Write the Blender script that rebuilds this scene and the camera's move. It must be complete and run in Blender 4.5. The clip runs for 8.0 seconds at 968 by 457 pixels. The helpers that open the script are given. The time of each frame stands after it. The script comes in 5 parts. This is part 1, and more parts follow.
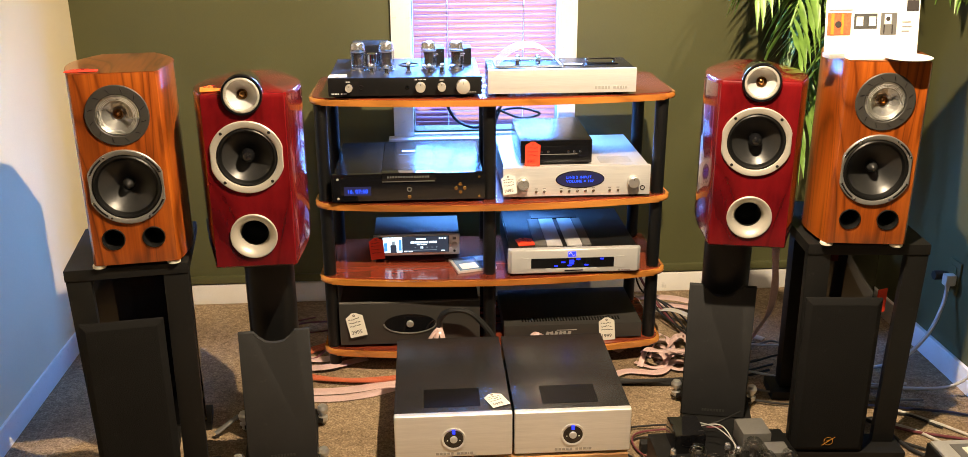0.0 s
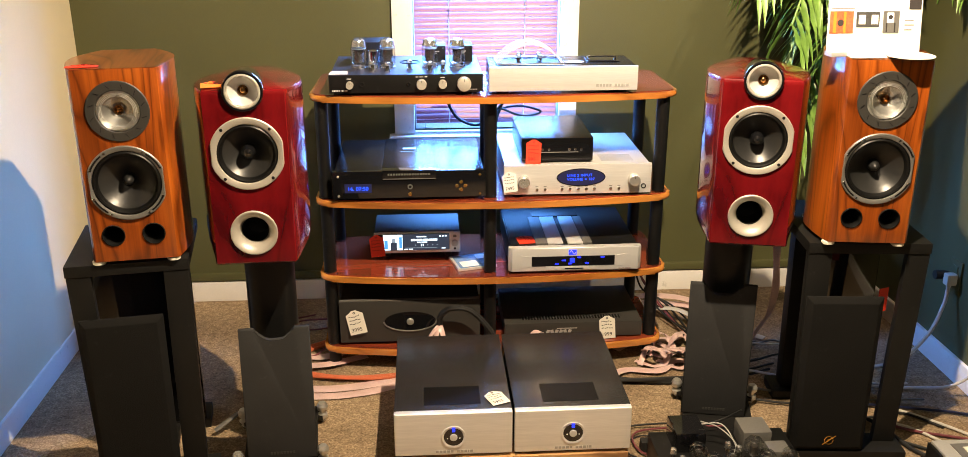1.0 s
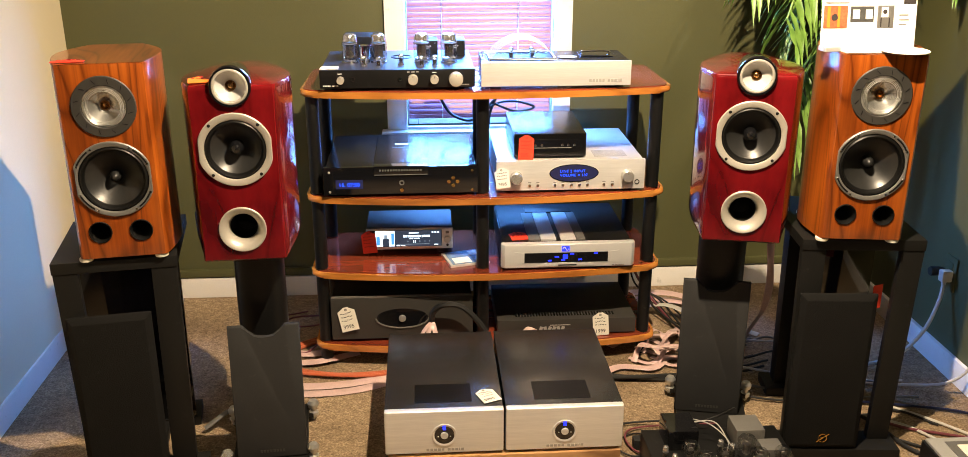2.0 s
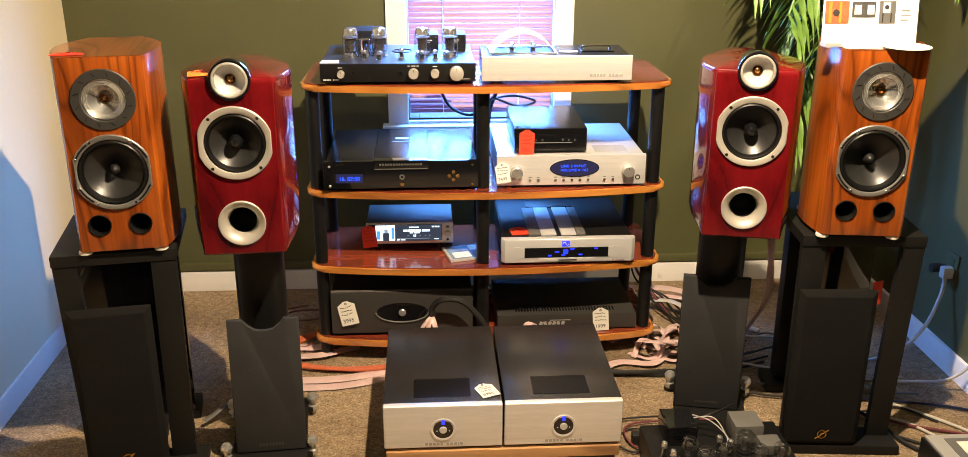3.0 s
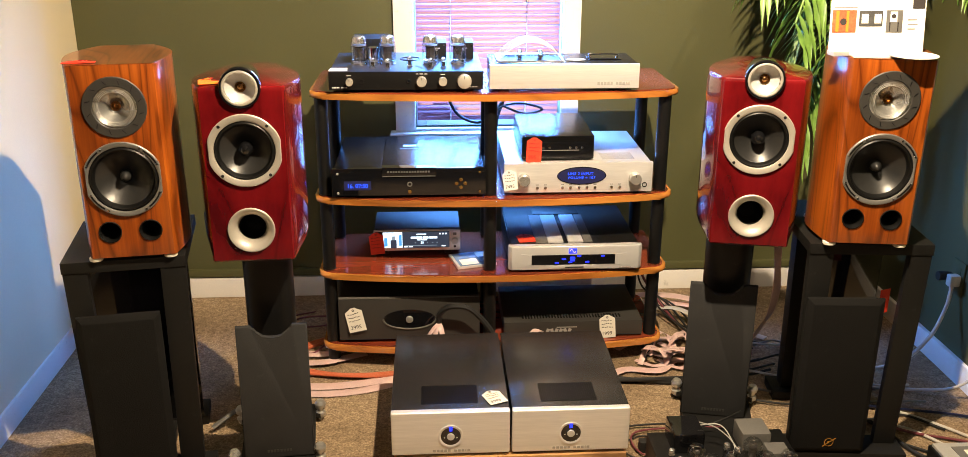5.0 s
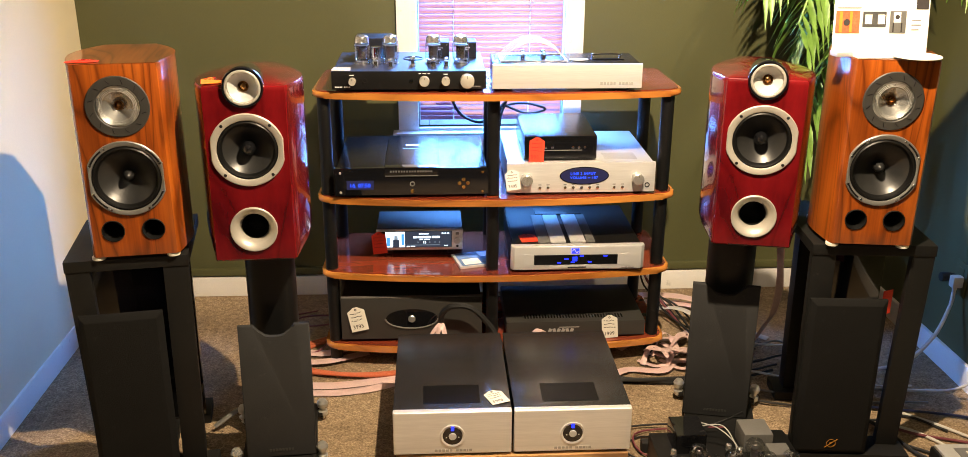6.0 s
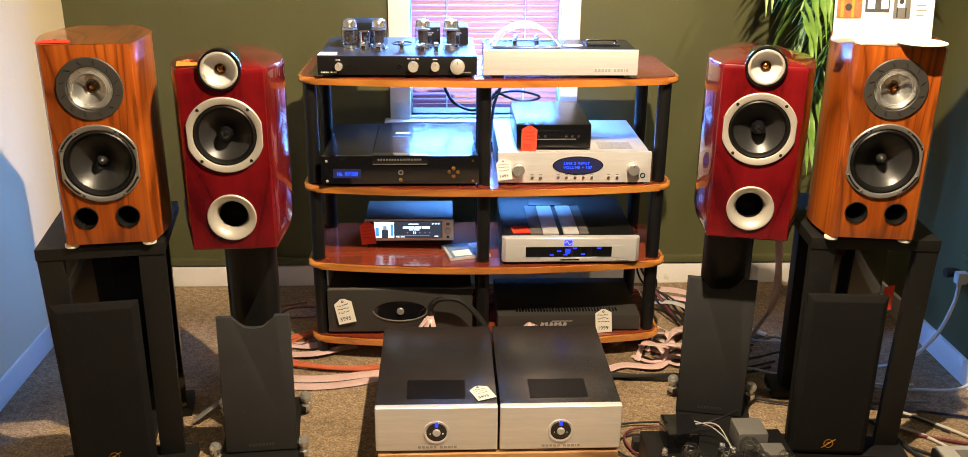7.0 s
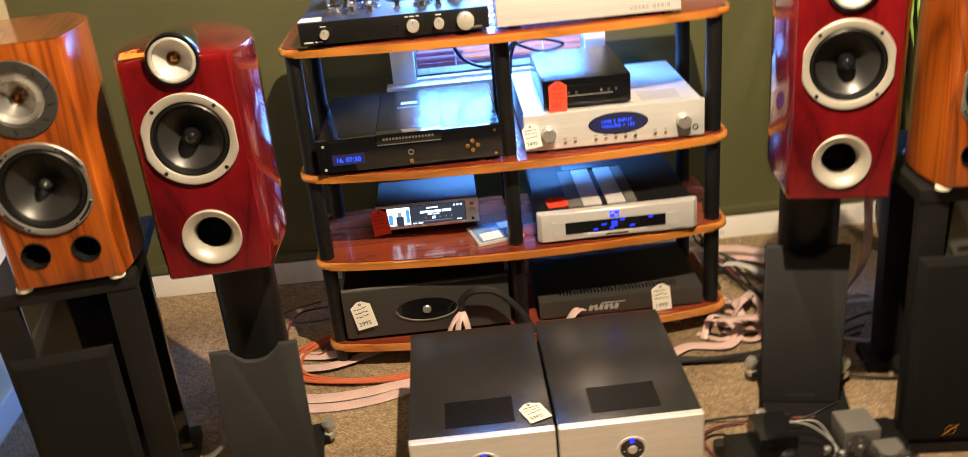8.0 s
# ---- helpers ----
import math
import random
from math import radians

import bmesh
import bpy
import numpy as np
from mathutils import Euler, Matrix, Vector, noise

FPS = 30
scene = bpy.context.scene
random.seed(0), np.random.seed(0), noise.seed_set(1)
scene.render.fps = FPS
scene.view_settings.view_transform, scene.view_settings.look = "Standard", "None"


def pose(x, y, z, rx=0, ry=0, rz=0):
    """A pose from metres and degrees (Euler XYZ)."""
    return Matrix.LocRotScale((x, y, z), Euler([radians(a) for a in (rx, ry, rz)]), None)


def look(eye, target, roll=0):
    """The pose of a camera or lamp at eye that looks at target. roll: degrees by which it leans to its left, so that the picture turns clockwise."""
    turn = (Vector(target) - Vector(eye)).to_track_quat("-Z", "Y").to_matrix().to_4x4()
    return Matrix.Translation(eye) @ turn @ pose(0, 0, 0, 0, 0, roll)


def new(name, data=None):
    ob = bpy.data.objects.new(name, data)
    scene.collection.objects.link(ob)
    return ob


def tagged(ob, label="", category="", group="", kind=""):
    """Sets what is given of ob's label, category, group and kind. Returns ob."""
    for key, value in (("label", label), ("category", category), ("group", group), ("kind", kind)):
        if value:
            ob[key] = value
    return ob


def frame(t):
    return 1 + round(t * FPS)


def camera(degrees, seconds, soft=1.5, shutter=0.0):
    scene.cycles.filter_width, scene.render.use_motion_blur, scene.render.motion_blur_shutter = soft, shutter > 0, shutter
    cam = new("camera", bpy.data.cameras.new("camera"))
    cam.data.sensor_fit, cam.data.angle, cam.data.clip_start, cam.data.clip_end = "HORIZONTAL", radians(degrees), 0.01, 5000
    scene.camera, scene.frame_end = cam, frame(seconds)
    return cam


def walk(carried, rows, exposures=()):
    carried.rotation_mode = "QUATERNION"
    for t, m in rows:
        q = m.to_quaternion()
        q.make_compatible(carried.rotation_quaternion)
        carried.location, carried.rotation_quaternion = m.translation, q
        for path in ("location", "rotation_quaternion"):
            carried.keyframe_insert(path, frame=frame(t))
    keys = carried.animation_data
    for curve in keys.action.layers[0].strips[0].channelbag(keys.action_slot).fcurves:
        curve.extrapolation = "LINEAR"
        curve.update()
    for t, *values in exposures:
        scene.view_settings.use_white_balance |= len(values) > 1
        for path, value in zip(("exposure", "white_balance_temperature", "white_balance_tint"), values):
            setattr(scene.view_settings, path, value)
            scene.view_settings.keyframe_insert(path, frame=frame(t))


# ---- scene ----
cam = camera(54.2, 8.0, soft=0.5, shutter=0.4)
PATH = [
    (0, (0.008, -0.029, 1.608), (0.129, 1.848, 0.930), -0.2),
    (0.5, (0.007, -0.029, 1.605), (0.129, 1.847, 0.927), -0.1),
    (1, (0.006, -0.025, 1.603), (0.127, 1.85, 0.923), -0.0),
    (1.5, (0.017, -0.01, 1.6), (0.141, 1.864, 0.916), 0.0),
    (3, (0.038, -0.002, 1.599), (0.155, 1.866, 0.898), 0.2),
    (3.5, (0.036, -0.014, 1.609), (0.149, 1.854, 0.907), 0.3),
    (4, (0.034, -0.014, 1.609), (0.143, 1.856, 0.913), 0.2),
    (4.5, (0.027, -0.011, 1.604), (0.137, 1.862, 0.916), 0.2),
    (6, (0.029, -0.01, 1.607), (0.131, 1.863, 0.917), 0.3),
    (6.5, (0.036, 0.008, 1.594), (0.139, 1.879, 0.900), 0.4),
    (7, (0.089, 0.065, 1.571), (0.175, 1.933, 0.867), 0.6),
    (7.5, (0.12, 0.221, 1.532), (0.168, 2.078, 0.794), 1.3),
    (7.7, (0.105, 0.333, 1.522), (0.149, 2.181, 0.761), 0.7),
    (7.8, (0.096, 0.406, 1.516), (0.139, 2.249, 0.746), -0.5),
    (8, (0.082, 0.527, 1.523), (0.119, 2.347, 0.700), -5.5),
]
walk(cam, [(t, look(eye, target, roll)) for t, eye, target, roll in PATH])

# ---------------------------------------------------------------- world and lamps
world = bpy.data.worlds.new("daylight")
scene.world = world
world.use_nodes = True
wn = world.node_tree
sky = wn.nodes.new("ShaderNodeTexSky")
sky.sky_type = "NISHITA"
sky.sun_disc = False
sky.sun_elevation, sky.sun_rotation = radians(35), radians(200)
wn.nodes["Background"].inputs["Strength"].default_value = 0.15
wn.links.new(sky.outputs["Color"], wn.nodes["Background"].inputs["Color"])


def spot(name, eye, target, watts, colour, size=75, blend=0.5, radius=0.03):
    d = bpy.data.lights.new(name, "SPOT")
    d.energy, d.color, d.spot_size, d.spot_blend, d.shadow_soft_size = watts, colour, radians(size), blend, radius
    ob = new(name, d)
    ob.matrix_world = look(eye, target)
    return ob


def area(name, eye, target, sx, sy, watts, colour):
    d = bpy.data.lights.new(name, "AREA")
    d.shape, d.size, d.size_y, d.energy, d.color = "RECTANGLE", sx, sy, watts, colour
    ob = new(name, d)
    ob.matrix_world = look(eye, target)
    return ob


WARM = (1.0, 0.785, 0.525)
spot("spot_centre", (0.51, 1.66, 2.45), (0.45, 2.95, 0.45), 465, WARM, 127, 0.7, 0.02)
spot("spot_right", (1.45, 2.00, 2.45), (0.98, 3.6, 1.05), 78, WARM, 74, 0.8, 0.02)
# Unseen fill behind the viewpoint, added to brighten front faces.
spot("spot_rear", (0.10, -0.50, 2.45), (0.25, 3.0, 0.5), 35, WARM, 80, 0.6, 0.04)
area("window_daylight", (0.25, 3.664, 1.365), (0.25, 1.0, 1.365), 0.54, 1.14, 440, (0.10, 0.34, 1.0))

# ---------------------------------------------------------------- materials


def nodes_of(name):
    m = bpy.data.materials.new(name)
    m.use_nodes = True
    t = m.node_tree
    return m, t, t.nodes["Principled BSDF"]


def coords(t, scale=(1, 1, 1), kind="Object"):
    tc = t.nodes.new("ShaderNodeTexCoord")
    mp = t.nodes.new("ShaderNodeMapping")
    mp.inputs["Scale"].default_value = scale
    t.links.new(tc.outputs[kind], mp.inputs["Vector"])
    return mp.outputs["Vector"]


def noise_tex(t, vec, scale, detail=4, rough=0.55, distort=0.0):
    n = t.nodes.new("ShaderNodeTexNoise")
    n.inputs["Scale"].default_value = scale
    n.inputs["Detail"].default_value = detail
    n.inputs["Roughness"].default_value = rough
    n.inputs["Distortion"].default_value = distort
    t.links.new(vec, n.inputs["Vector"])
    return n.outputs["Fac"]


def ramp(t, fac, stops):
    r = t.nodes.new("ShaderNodeValToRGB")
    e = r.color_ramp.elements
    while len(e) < len(stops):
        e.new(0.5)
    for el, (p, c) in zip(e, stops):
        el.position, el.color = p, (*c, 1)
    t.links.new(fac, r.inputs["Fac"])
    return r.outputs["Color"]


def mixc(t, fac, a, b, mode="MIX"):
    m = t.nodes.new("ShaderNodeMix")
    m.data_type, m.blend_type = "RGBA", mode
    for sock, v in ((m.inputs["Factor"], fac), (m.inputs[6], a), (m.inputs[7], b)):
        if isinstance(v, (int, float)):
            sock.default_value = v
        elif isinstance(v, tuple):
            sock.default_value = (*v, 1)
        else:
            t.links.new(v, sock)
    return m.outputs[2]


def bump(t, b, height, strength, dist=0.002):
    n = t.nodes.new("ShaderNodeBump")
    n.inputs["Strength"].default_value = strength
    n.inputs["Distance"].default_value = dist
    t.links.new(height, n.inputs["Height"])
    t.links.new(n.outputs["Normal"], b.inputs["Normal"])


def surface(name, colour, rough=0.5, metal=0.0, vary=0.12, scale=6.0, fine=180.0, relief=0.08, coat=0.0, stretch=(1, 1, 1), wear=0.0, spec=0.5):
    """A plain surface with broad blotches, fine grain, and uneven gloss."""
    m, t, b = nodes_of(name)
    v = coords(t, stretch)
    broad, grain = noise_tex(t, v, scale), noise_tex(t, v, fine, 2)
    lo = tuple(c * (1 - vary) for c in colour)
    hi = tuple(min(1, c * (1 + vary)) for c in colour)
    c = ramp(t, broad, [(0.3, lo), (0.7, hi)])
    c = mixc(t, 0.35, c, ramp(t, grain, [(0.35, lo), (0.65, hi)]))
    if wear:
        w = ramp(t, noise_tex(t, v, scale * 5, 6, 0.7), [(0.62, (0, 0, 0)), (0.72, (1, 1, 1))])
        c = mixc(t, w, c, tuple(min(1, x * (1 + wear) + 0.02 * wear) for x in colour))
    t.links.new(c, b.inputs["Base Color"])
    b.inputs["Metallic"].default_value = metal
    b.inputs["Specular IOR Level"].default_value = spec
    rr = t.nodes.new("ShaderNodeMapRange")
    rr.inputs["To Min"].default_value, rr.inputs["To Max"].default_value = max(0.02, rough * 0.8), min(1, rough * 1.2)
    t.links.new(broad, rr.inputs["Value"])
    t.links.new(rr.outputs["Result"], b.inputs["Roughness"])
    b.inputs["Coat Weight"].default_value = coat
    b.inputs["Coat Roughness"].default_value = 0.04
    if relief:
        bump(t, b, grain, relief)
    return m


def veneer(name, dark, mid, light, rough=0.25, coat=1.0, grain=(34, 34, 1.6), figure=(5, 5, 0.8), nicks=0.0, lines=9, turn=(0, 0, 0), line_depth=0.85):
    """Lacquered veneer: broad tonal bands, wandering growth lines with cathedral loops, and fine pores along z."""
    m, t, b = nodes_of(name)

    def turned(scale):
        v = coords(t, scale)
        v.node.inputs["Rotation"].default_value = tuple(radians(a) for a in turn)
        return v

    field = noise_tex(t, turned(figure), 0.9, 2, 0.45, 0.5)
    mul = t.nodes.new("ShaderNodeMath")
    mul.operation = "MULTIPLY"
    mul.inputs[1].default_value = lines
    t.links.new(field, mul.inputs[0])
    saw = t.nodes.new("ShaderNodeMath")
    saw.operation = "FRACT"
    t.links.new(mul.outputs[0], saw.inputs[0])
    rings = ramp(t, saw.outputs[0], [(0.0, (0.34, 0.28, 0.25)), (0.16, (0.80, 0.76, 0.72)), (0.55, (1, 1, 1)), (0.86, (0.86, 0.83, 0.80)), (1.0, (0.34, 0.28, 0.25))])
    tone = ramp(t, noise_tex(t, turned(tuple(1.7 * q for q in figure)), 0.8, 3, 0.5), [(0.36, dark), (0.47, mid), (0.62, light)])
    pores = ramp(t, noise_tex(t, turned(grain), 2.2, 5, 0.62, 0.3), [(0.30, dark), (0.47, mid), (0.70, light)])
    c = mixc(t, line_depth, mixc(t, 0.40, tone, pores), rings, "MULTIPLY")
    if nicks:
        scratch = ramp(t, noise_tex(t, coords(t, (14, 60, 60)), 1.0, 6, 0.75), [(0.70, (0, 0, 0)), (0.76, (nicks, nicks, nicks))])
        c = mixc(t, scratch, c, (0.62, 0.42, 0.26))
    t.links.new(c, b.inputs["Base Color"])
    b.inputs["Roughness"].default_value = rough
    b.inputs["Coat Weight"].default_value = coat
    b.inputs["Coat Roughness"].default_value = 0.03
    return m


def glow(name, colour, strength):
    m, t, b = nodes_of(name)
    b.inputs["Base Color"].default_value = (0.01, 0.01, 0.02, 1)
    b.inputs["Emission Color"].default_value = (*colour, 1)
    b.inputs["Emission Strength"].default_value = strength
    return m


def clear_glass(name, tint=(1, 1, 1)):
    m, t, b = nodes_of(name)
    b.inputs["Base Color"].default_value = (*tint, 1)
    b.inputs["Transmission Weight"].default_value = 1.0
    b.inputs["Roughness"].default_value = 0.02
    b.inputs["IOR"].default_value = 1.45
    return m


def thin_glass(name):
    """A blown bulb: clear, with gloss at its rims."""
    m, t, b = nodes_of(name)
    out = t.nodes["Material Output"]
    clear, gloss, fr, mx = (t.nodes.new(k) for k in ("ShaderNodeBsdfTransparent", "ShaderNodeBsdfGlossy", "ShaderNodeLayerWeight", "ShaderNodeMixShader"))
    clear.inputs["Color"].default_value = (0.93, 0.94, 0.95, 1)
    gloss.inputs["Roughness"].default_value = 0.03
    fr.inputs["Blend"].default_value = 0.25
    sc = t.nodes.new("ShaderNodeMapRange")
    sc.inputs["To Min"].default_value, sc.inputs["To Max"].default_value = 0.05, 0.75
    t.links.new(fr.outputs["Facing"], sc.inputs["Value"])
    t.links.new(sc.outputs["Result"], mx.inputs[0])
    t.links.new(clear.outputs[0], mx.inputs[1])
    t.links.new(gloss.outputs[0], mx.inputs[2])
    t.links.new(mx.outputs[0], out.inputs["Surface"])
    return m


def carpet_mat():
    m, t, b = nodes_of("loop_carpet")
    v = coords(t)
    vo = t.nodes.new("ShaderNodeTexVoronoi")
    vo.inputs["Scale"].default_value = 170
    t.links.new(v, vo.inputs["Vector"])
    loops = vo.outputs["Distance"]
    c = ramp(t, noise_tex(t, v, 140, 3, 0.7), [(0.30, (0.17, 0.12, 0.070)), (0.5, (0.345, 0.25, 0.157)), (0.70, (0.55, 0.42, 0.275))])
    stains = ramp(t, noise_tex(t, v, 2.5, 5, 0.6), [(0.35, (0.62, 0.60, 0.58)), (0.6, (1, 1, 1))])
    fleck = ramp(t, noise_tex(t, v, 45, 2, 0.5), [(0.4, (0.74, 0.73, 0.72)), (0.6, (1.0, 1.0, 1.0))])
    c = mixc(t, 1.0, mixc(t, 1.0, c, stains, "MULTIPLY"), fleck, "MULTIPLY")
    t.links.new(c, b.inputs["Base Color"])
    b.inputs["Roughness"].default_value = 0.95
    b.inputs["Specular IOR Level"].default_value = 0.15
    bump(t, b, loops, 0.6, 0.004)
    return m


def leaf_mat():
    m, t, b = nodes_of("palm_leaf")
    v = coords(t, (8, 8, 8))
    c = ramp(t, noise_tex(t, v, 2.0), [(0.3, (0.075, 0.165, 0.022)), (0.7, (0.24, 0.40, 0.085))])
    t.links.new(c, b.inputs["Base Color"])
    b.inputs["Roughness"].default_value = 0.4
    return m


WALL = surface("olive_wall_paint", (0.080, 0.080, 0.030), 0.55, vary=0.10, scale=2.2, fine=260, relief=0.15)
CREAM = surface("cream_wall_paint", (0.74, 0.645, 0.44), 0.6, vary=0.05, scale=1.8, fine=240, relief=0.12)
# Grey chosen to weaken the light bounced off the unseen ceiling.
CEIL = surface("greyed_ceiling", (0.42, 0.41, 0.38), 0.8, vary=0.04)
TRIM = surface("white_trim_paint", (0.80, 0.78, 0.74), 0.35, vary=0.06, scale=5, relief=0.05, wear=-0.25)
CARPET = carpet_mat()
ROSEWOOD = veneer("rosewood_veneer", (0.100, 0.018, 0.003), (0.310, 0.066, 0.007), (0.500, 0.128, 0.014), 0.3, grain=(52, 52, 1.1), figure=(6.5, 6.5, 0.95), lines=15)
# Diagonal top figure; its paler tones carry the reflection off the speaker tops.
ROSETOP_SHEEN = veneer("rosewood_top_veneer_sheen", (0.15, 0.038, 0.008), (0.33, 0.095, 0.020), (0.50, 0.180, 0.045), 0.3, grain=(44, 1.8, 44), figure=(6.0, 1.2, 6.0), lines=13, turn=(0, 0, -28))
BURL = veneer("red_lacquered_veneer", (0.060, 0.0020, 0.0038), (0.130, 0.0044, 0.0062), (0.190, 0.0075, 0.0092), 0.18, grain=(16, 16, 5), figure=(5, 5, 2.0), lines=7, line_depth=0.6)
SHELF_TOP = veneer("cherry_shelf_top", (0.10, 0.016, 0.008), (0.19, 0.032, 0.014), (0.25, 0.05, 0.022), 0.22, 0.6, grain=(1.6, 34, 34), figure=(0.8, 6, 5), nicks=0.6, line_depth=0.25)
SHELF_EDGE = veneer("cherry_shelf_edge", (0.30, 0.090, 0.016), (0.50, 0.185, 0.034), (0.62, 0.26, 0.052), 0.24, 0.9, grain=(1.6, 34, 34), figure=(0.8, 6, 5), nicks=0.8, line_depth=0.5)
PLANK = veneer("pine_plank", (0.35, 0.18, 0.07), (0.5, 0.28, 0.12), (0.6, 0.36, 0.17), 0.5, 0.1, grain=(1.6, 34, 34), figure=(0.8, 6, 5))
BLACK = surface("black_satin_paint", (0.006, 0.006, 0.006), 0.42, vary=0.25, fine=320, relief=0.06, wear=0.6, spec=0.35)
STANDBLK = surface("black_stand_paint", (0.0085, 0.0083, 0.008), 0.55, vary=0.2, fine=420, relief=0.2, wear=0.5, spec=0.25)
GLOSSBLK = surface("black_gloss_panel", (0.006, 0.006, 0.007), 0.07, vary=0.2, relief=0.0, coat=0.6)
ANOD = surface("black_anodised_metal", (0.020, 0.020, 0.022), 0.24, metal=0.75, vary=0.15, fine=350, relief=0.05)
CLOTH = surface("black_grille_cloth", (0.0085, 0.0083, 0.0082), 0.9, vary=0.3, scale=7, fine=700, relief=0.8, spec=0.14, wear=0.25)
RUBBER = surface("black_rubber", (0.010, 0.010, 0.010), 0.6, vary=0.2, relief=0.1)
SURROUND = surface("woofer_surround", (0.004, 0.004, 0.004), 0.4, vary=0.2, relief=0.02, spec=0.3)
CONE = surface("woofer_cone", (0.017, 0.017, 0.017), 0.34, vary=0.18, scale=14, relief=0.04)
GREYFRAME = surface("grey_cast_basket", (0.24, 0.235, 0.225), 0.42, metal=0.6, vary=0.10, fine=380, relief=0.08)
CREAMFRAME = surface("champagne_cast_basket", (0.47, 0.44, 0.385), 0.42, metal=0.35, vary=0.06, fine=380, relief=0.06)
SILVER = surface("brushed_aluminium", (0.77, 0.76, 0.745), 0.34, metal=0.45, vary=0.11, scale=10, fine=120, relief=0.06, stretch=(0.15, 5, 5))
MATSILVER = surface("silver_painted_metal", (0.60, 0.595, 0.59), 0.35, metal=0.30, vary=0.05, fine=300, relief=0.04)
CHROME = surface("chrome", (0.78, 0.77, 0.75), 0.08, metal=1.0, vary=0.03, relief=0.0)
GOLD = surface("gold_plate", (0.80, 0.52, 0.16), 0.2, metal=1.0, vary=0.08, relief=0.0)
COPPER = surface("bronze_plug", (0.42, 0.22, 0.08), 0.28, metal=1.0, vary=0.2, relief=0.0)
GREYTIN = surface("grey_transformer_can", (0.16, 0.155, 0.145), 0.45, metal=0.3, vary=0.12)
GLASS = thin_glass("tube_glass")
PANE = clear_glass("window_glass")
LED = glow("blue_led", (0.008, 0.022, 1.0), 3.2)
KNOBMETAL = surface("turned_aluminium", (0.58, 0.57, 0.54), 0.28, metal=0.75, vary=0.06, relief=0.0)
LID = surface("dark_anodised_lid", (0.066, 0.066, 0.070), 0.24, metal=0.7, vary=0.10, fine=350, relief=0.05)
# Dark brushed plate; its slight blue stands for the window's reflection.
TOPPLATE = surface("blue_tinted_dark_plate", (0.10, 0.105, 0.12), 0.42, metal=0.85, vary=0.12, relief=0.05)
PLATE = surface("tube_plate", (0.17, 0.155, 0.14), 0.28, metal=0.8, vary=0.2, relief=0.0)
GETTER = surface("getter_flash", (0.80, 0.79, 0.77), 0.16, metal=0.85, vary=0.1, relief=0.0)
DISPLAY = glow("blue_display_text", (0.010, 0.075, 1.0), 3.0)
BLUEPANEL = glow("dark_blue_display", (0.003, 0.006, 0.050), 1.0)
BLUECORD = surface("dark_blue_cord", (0.004, 0.007, 0.035), 0.4, vary=0.1, relief=0)
SCREEN = glow("screen_white", (0.70, 0.86, 1.0), 2.3)
SCREENDARK = glow("screen_background", (0.10, 0.14, 0.22), 0.35)
SCREENBLUE = glow("screen_blue", (0.10, 0.42, 0.95), 1.1)
SCREENDIM = glow("screen_grey", (0.45, 0.55, 0.65), 0.7)
TAGW = surface("white_card", (0.78, 0.75, 0.66), 0.7, vary=0.05, fine=500, relief=0.05)
TAGR = surface("red_fluorescent_card", (0.85, 0.055, 0.02), 0.65, vary=0.08, relief=0.05)
TAGO = surface("orange_card", (0.90, 0.22, 0.02), 0.65, vary=0.08, relief=0.05)
INK = surface("dark_ink", (0.03, 0.025, 0.025), 0.7, vary=0.1, relief=0)
REDINK = surface("dark_red_ink", (0.28, 0.008, 0.006), 0.7, vary=0.1, relief=0)
GREYINK = surface("grey_print", (0.22, 0.21, 0.20), 0.6, vary=0.1, relief=0)
WHITEINK = surface("white_print", (0.7, 0.7, 0.68), 0.6, vary=0.1, relief=0)
PAPER = surface("white_paper", (0.84, 0.83, 0.80), 0.6, vary=0.03, fine=500, relief=0.03)
PINKCABLE = surface("pink_flat_cable", (0.60, 0.425, 0.40), 0.3, vary=0.15, scale=14)
REDCABLE = surface("orange_red_cable", (0.50, 0.12, 0.05), 0.45, vary=0.15)
MAROONCABLE = surface("maroon_cable", (0.14, 0.03, 0.04), 0.5, vary=0.15)
WHITECABLE = surface("white_cable", (0.50, 0.48, 0.43), 0.45, vary=0.08)
ARCHCLOTH = surface("charcoal_grille_cloth", (0.032, 0.032, 0.033), 0.82, vary=0.18, scale=9, fine=800, relief=0.6, spec=0.2, wear=0.25)
CHARCOAL = surface("charcoal_panel", (0.034, 0.032, 0.029), 0.5, vary=0.15, fine=420, relief=0.12)
ETCH = surface("etched_aluminium", (0.42, 0.41, 0.39), 0.5, metal=0.3, vary=0.08, relief=0.0)
# Burgundy slats with the mauve of the blue backlight mixed into their colour.
SLAT = surface("burgundy_slat_backlit", (0.23, 0.082, 0.120), 0.4, vary=0.12, scale=20, relief=0.03, stretch=(0.3, 3, 3))
LEAF = leaf_mat()
STEM = surface("palm_stem", (0.12, 0.14, 0.04), 0.6, vary=0.25)
POTMAT = surface("dark_planter", (0.03, 0.025, 0.02), 0.5, vary=0.2)
PICTURE_RED = surface("red_print", (0.55, 0.10, 0.04), 0.6, vary=0.5, scale=30)
PICTURE_DARK = surface("dark_print", (0.05, 0.05, 0.05), 0.6, vary=0.4, scale=40)

# ---------------------------------------------------------------- mesh helpers


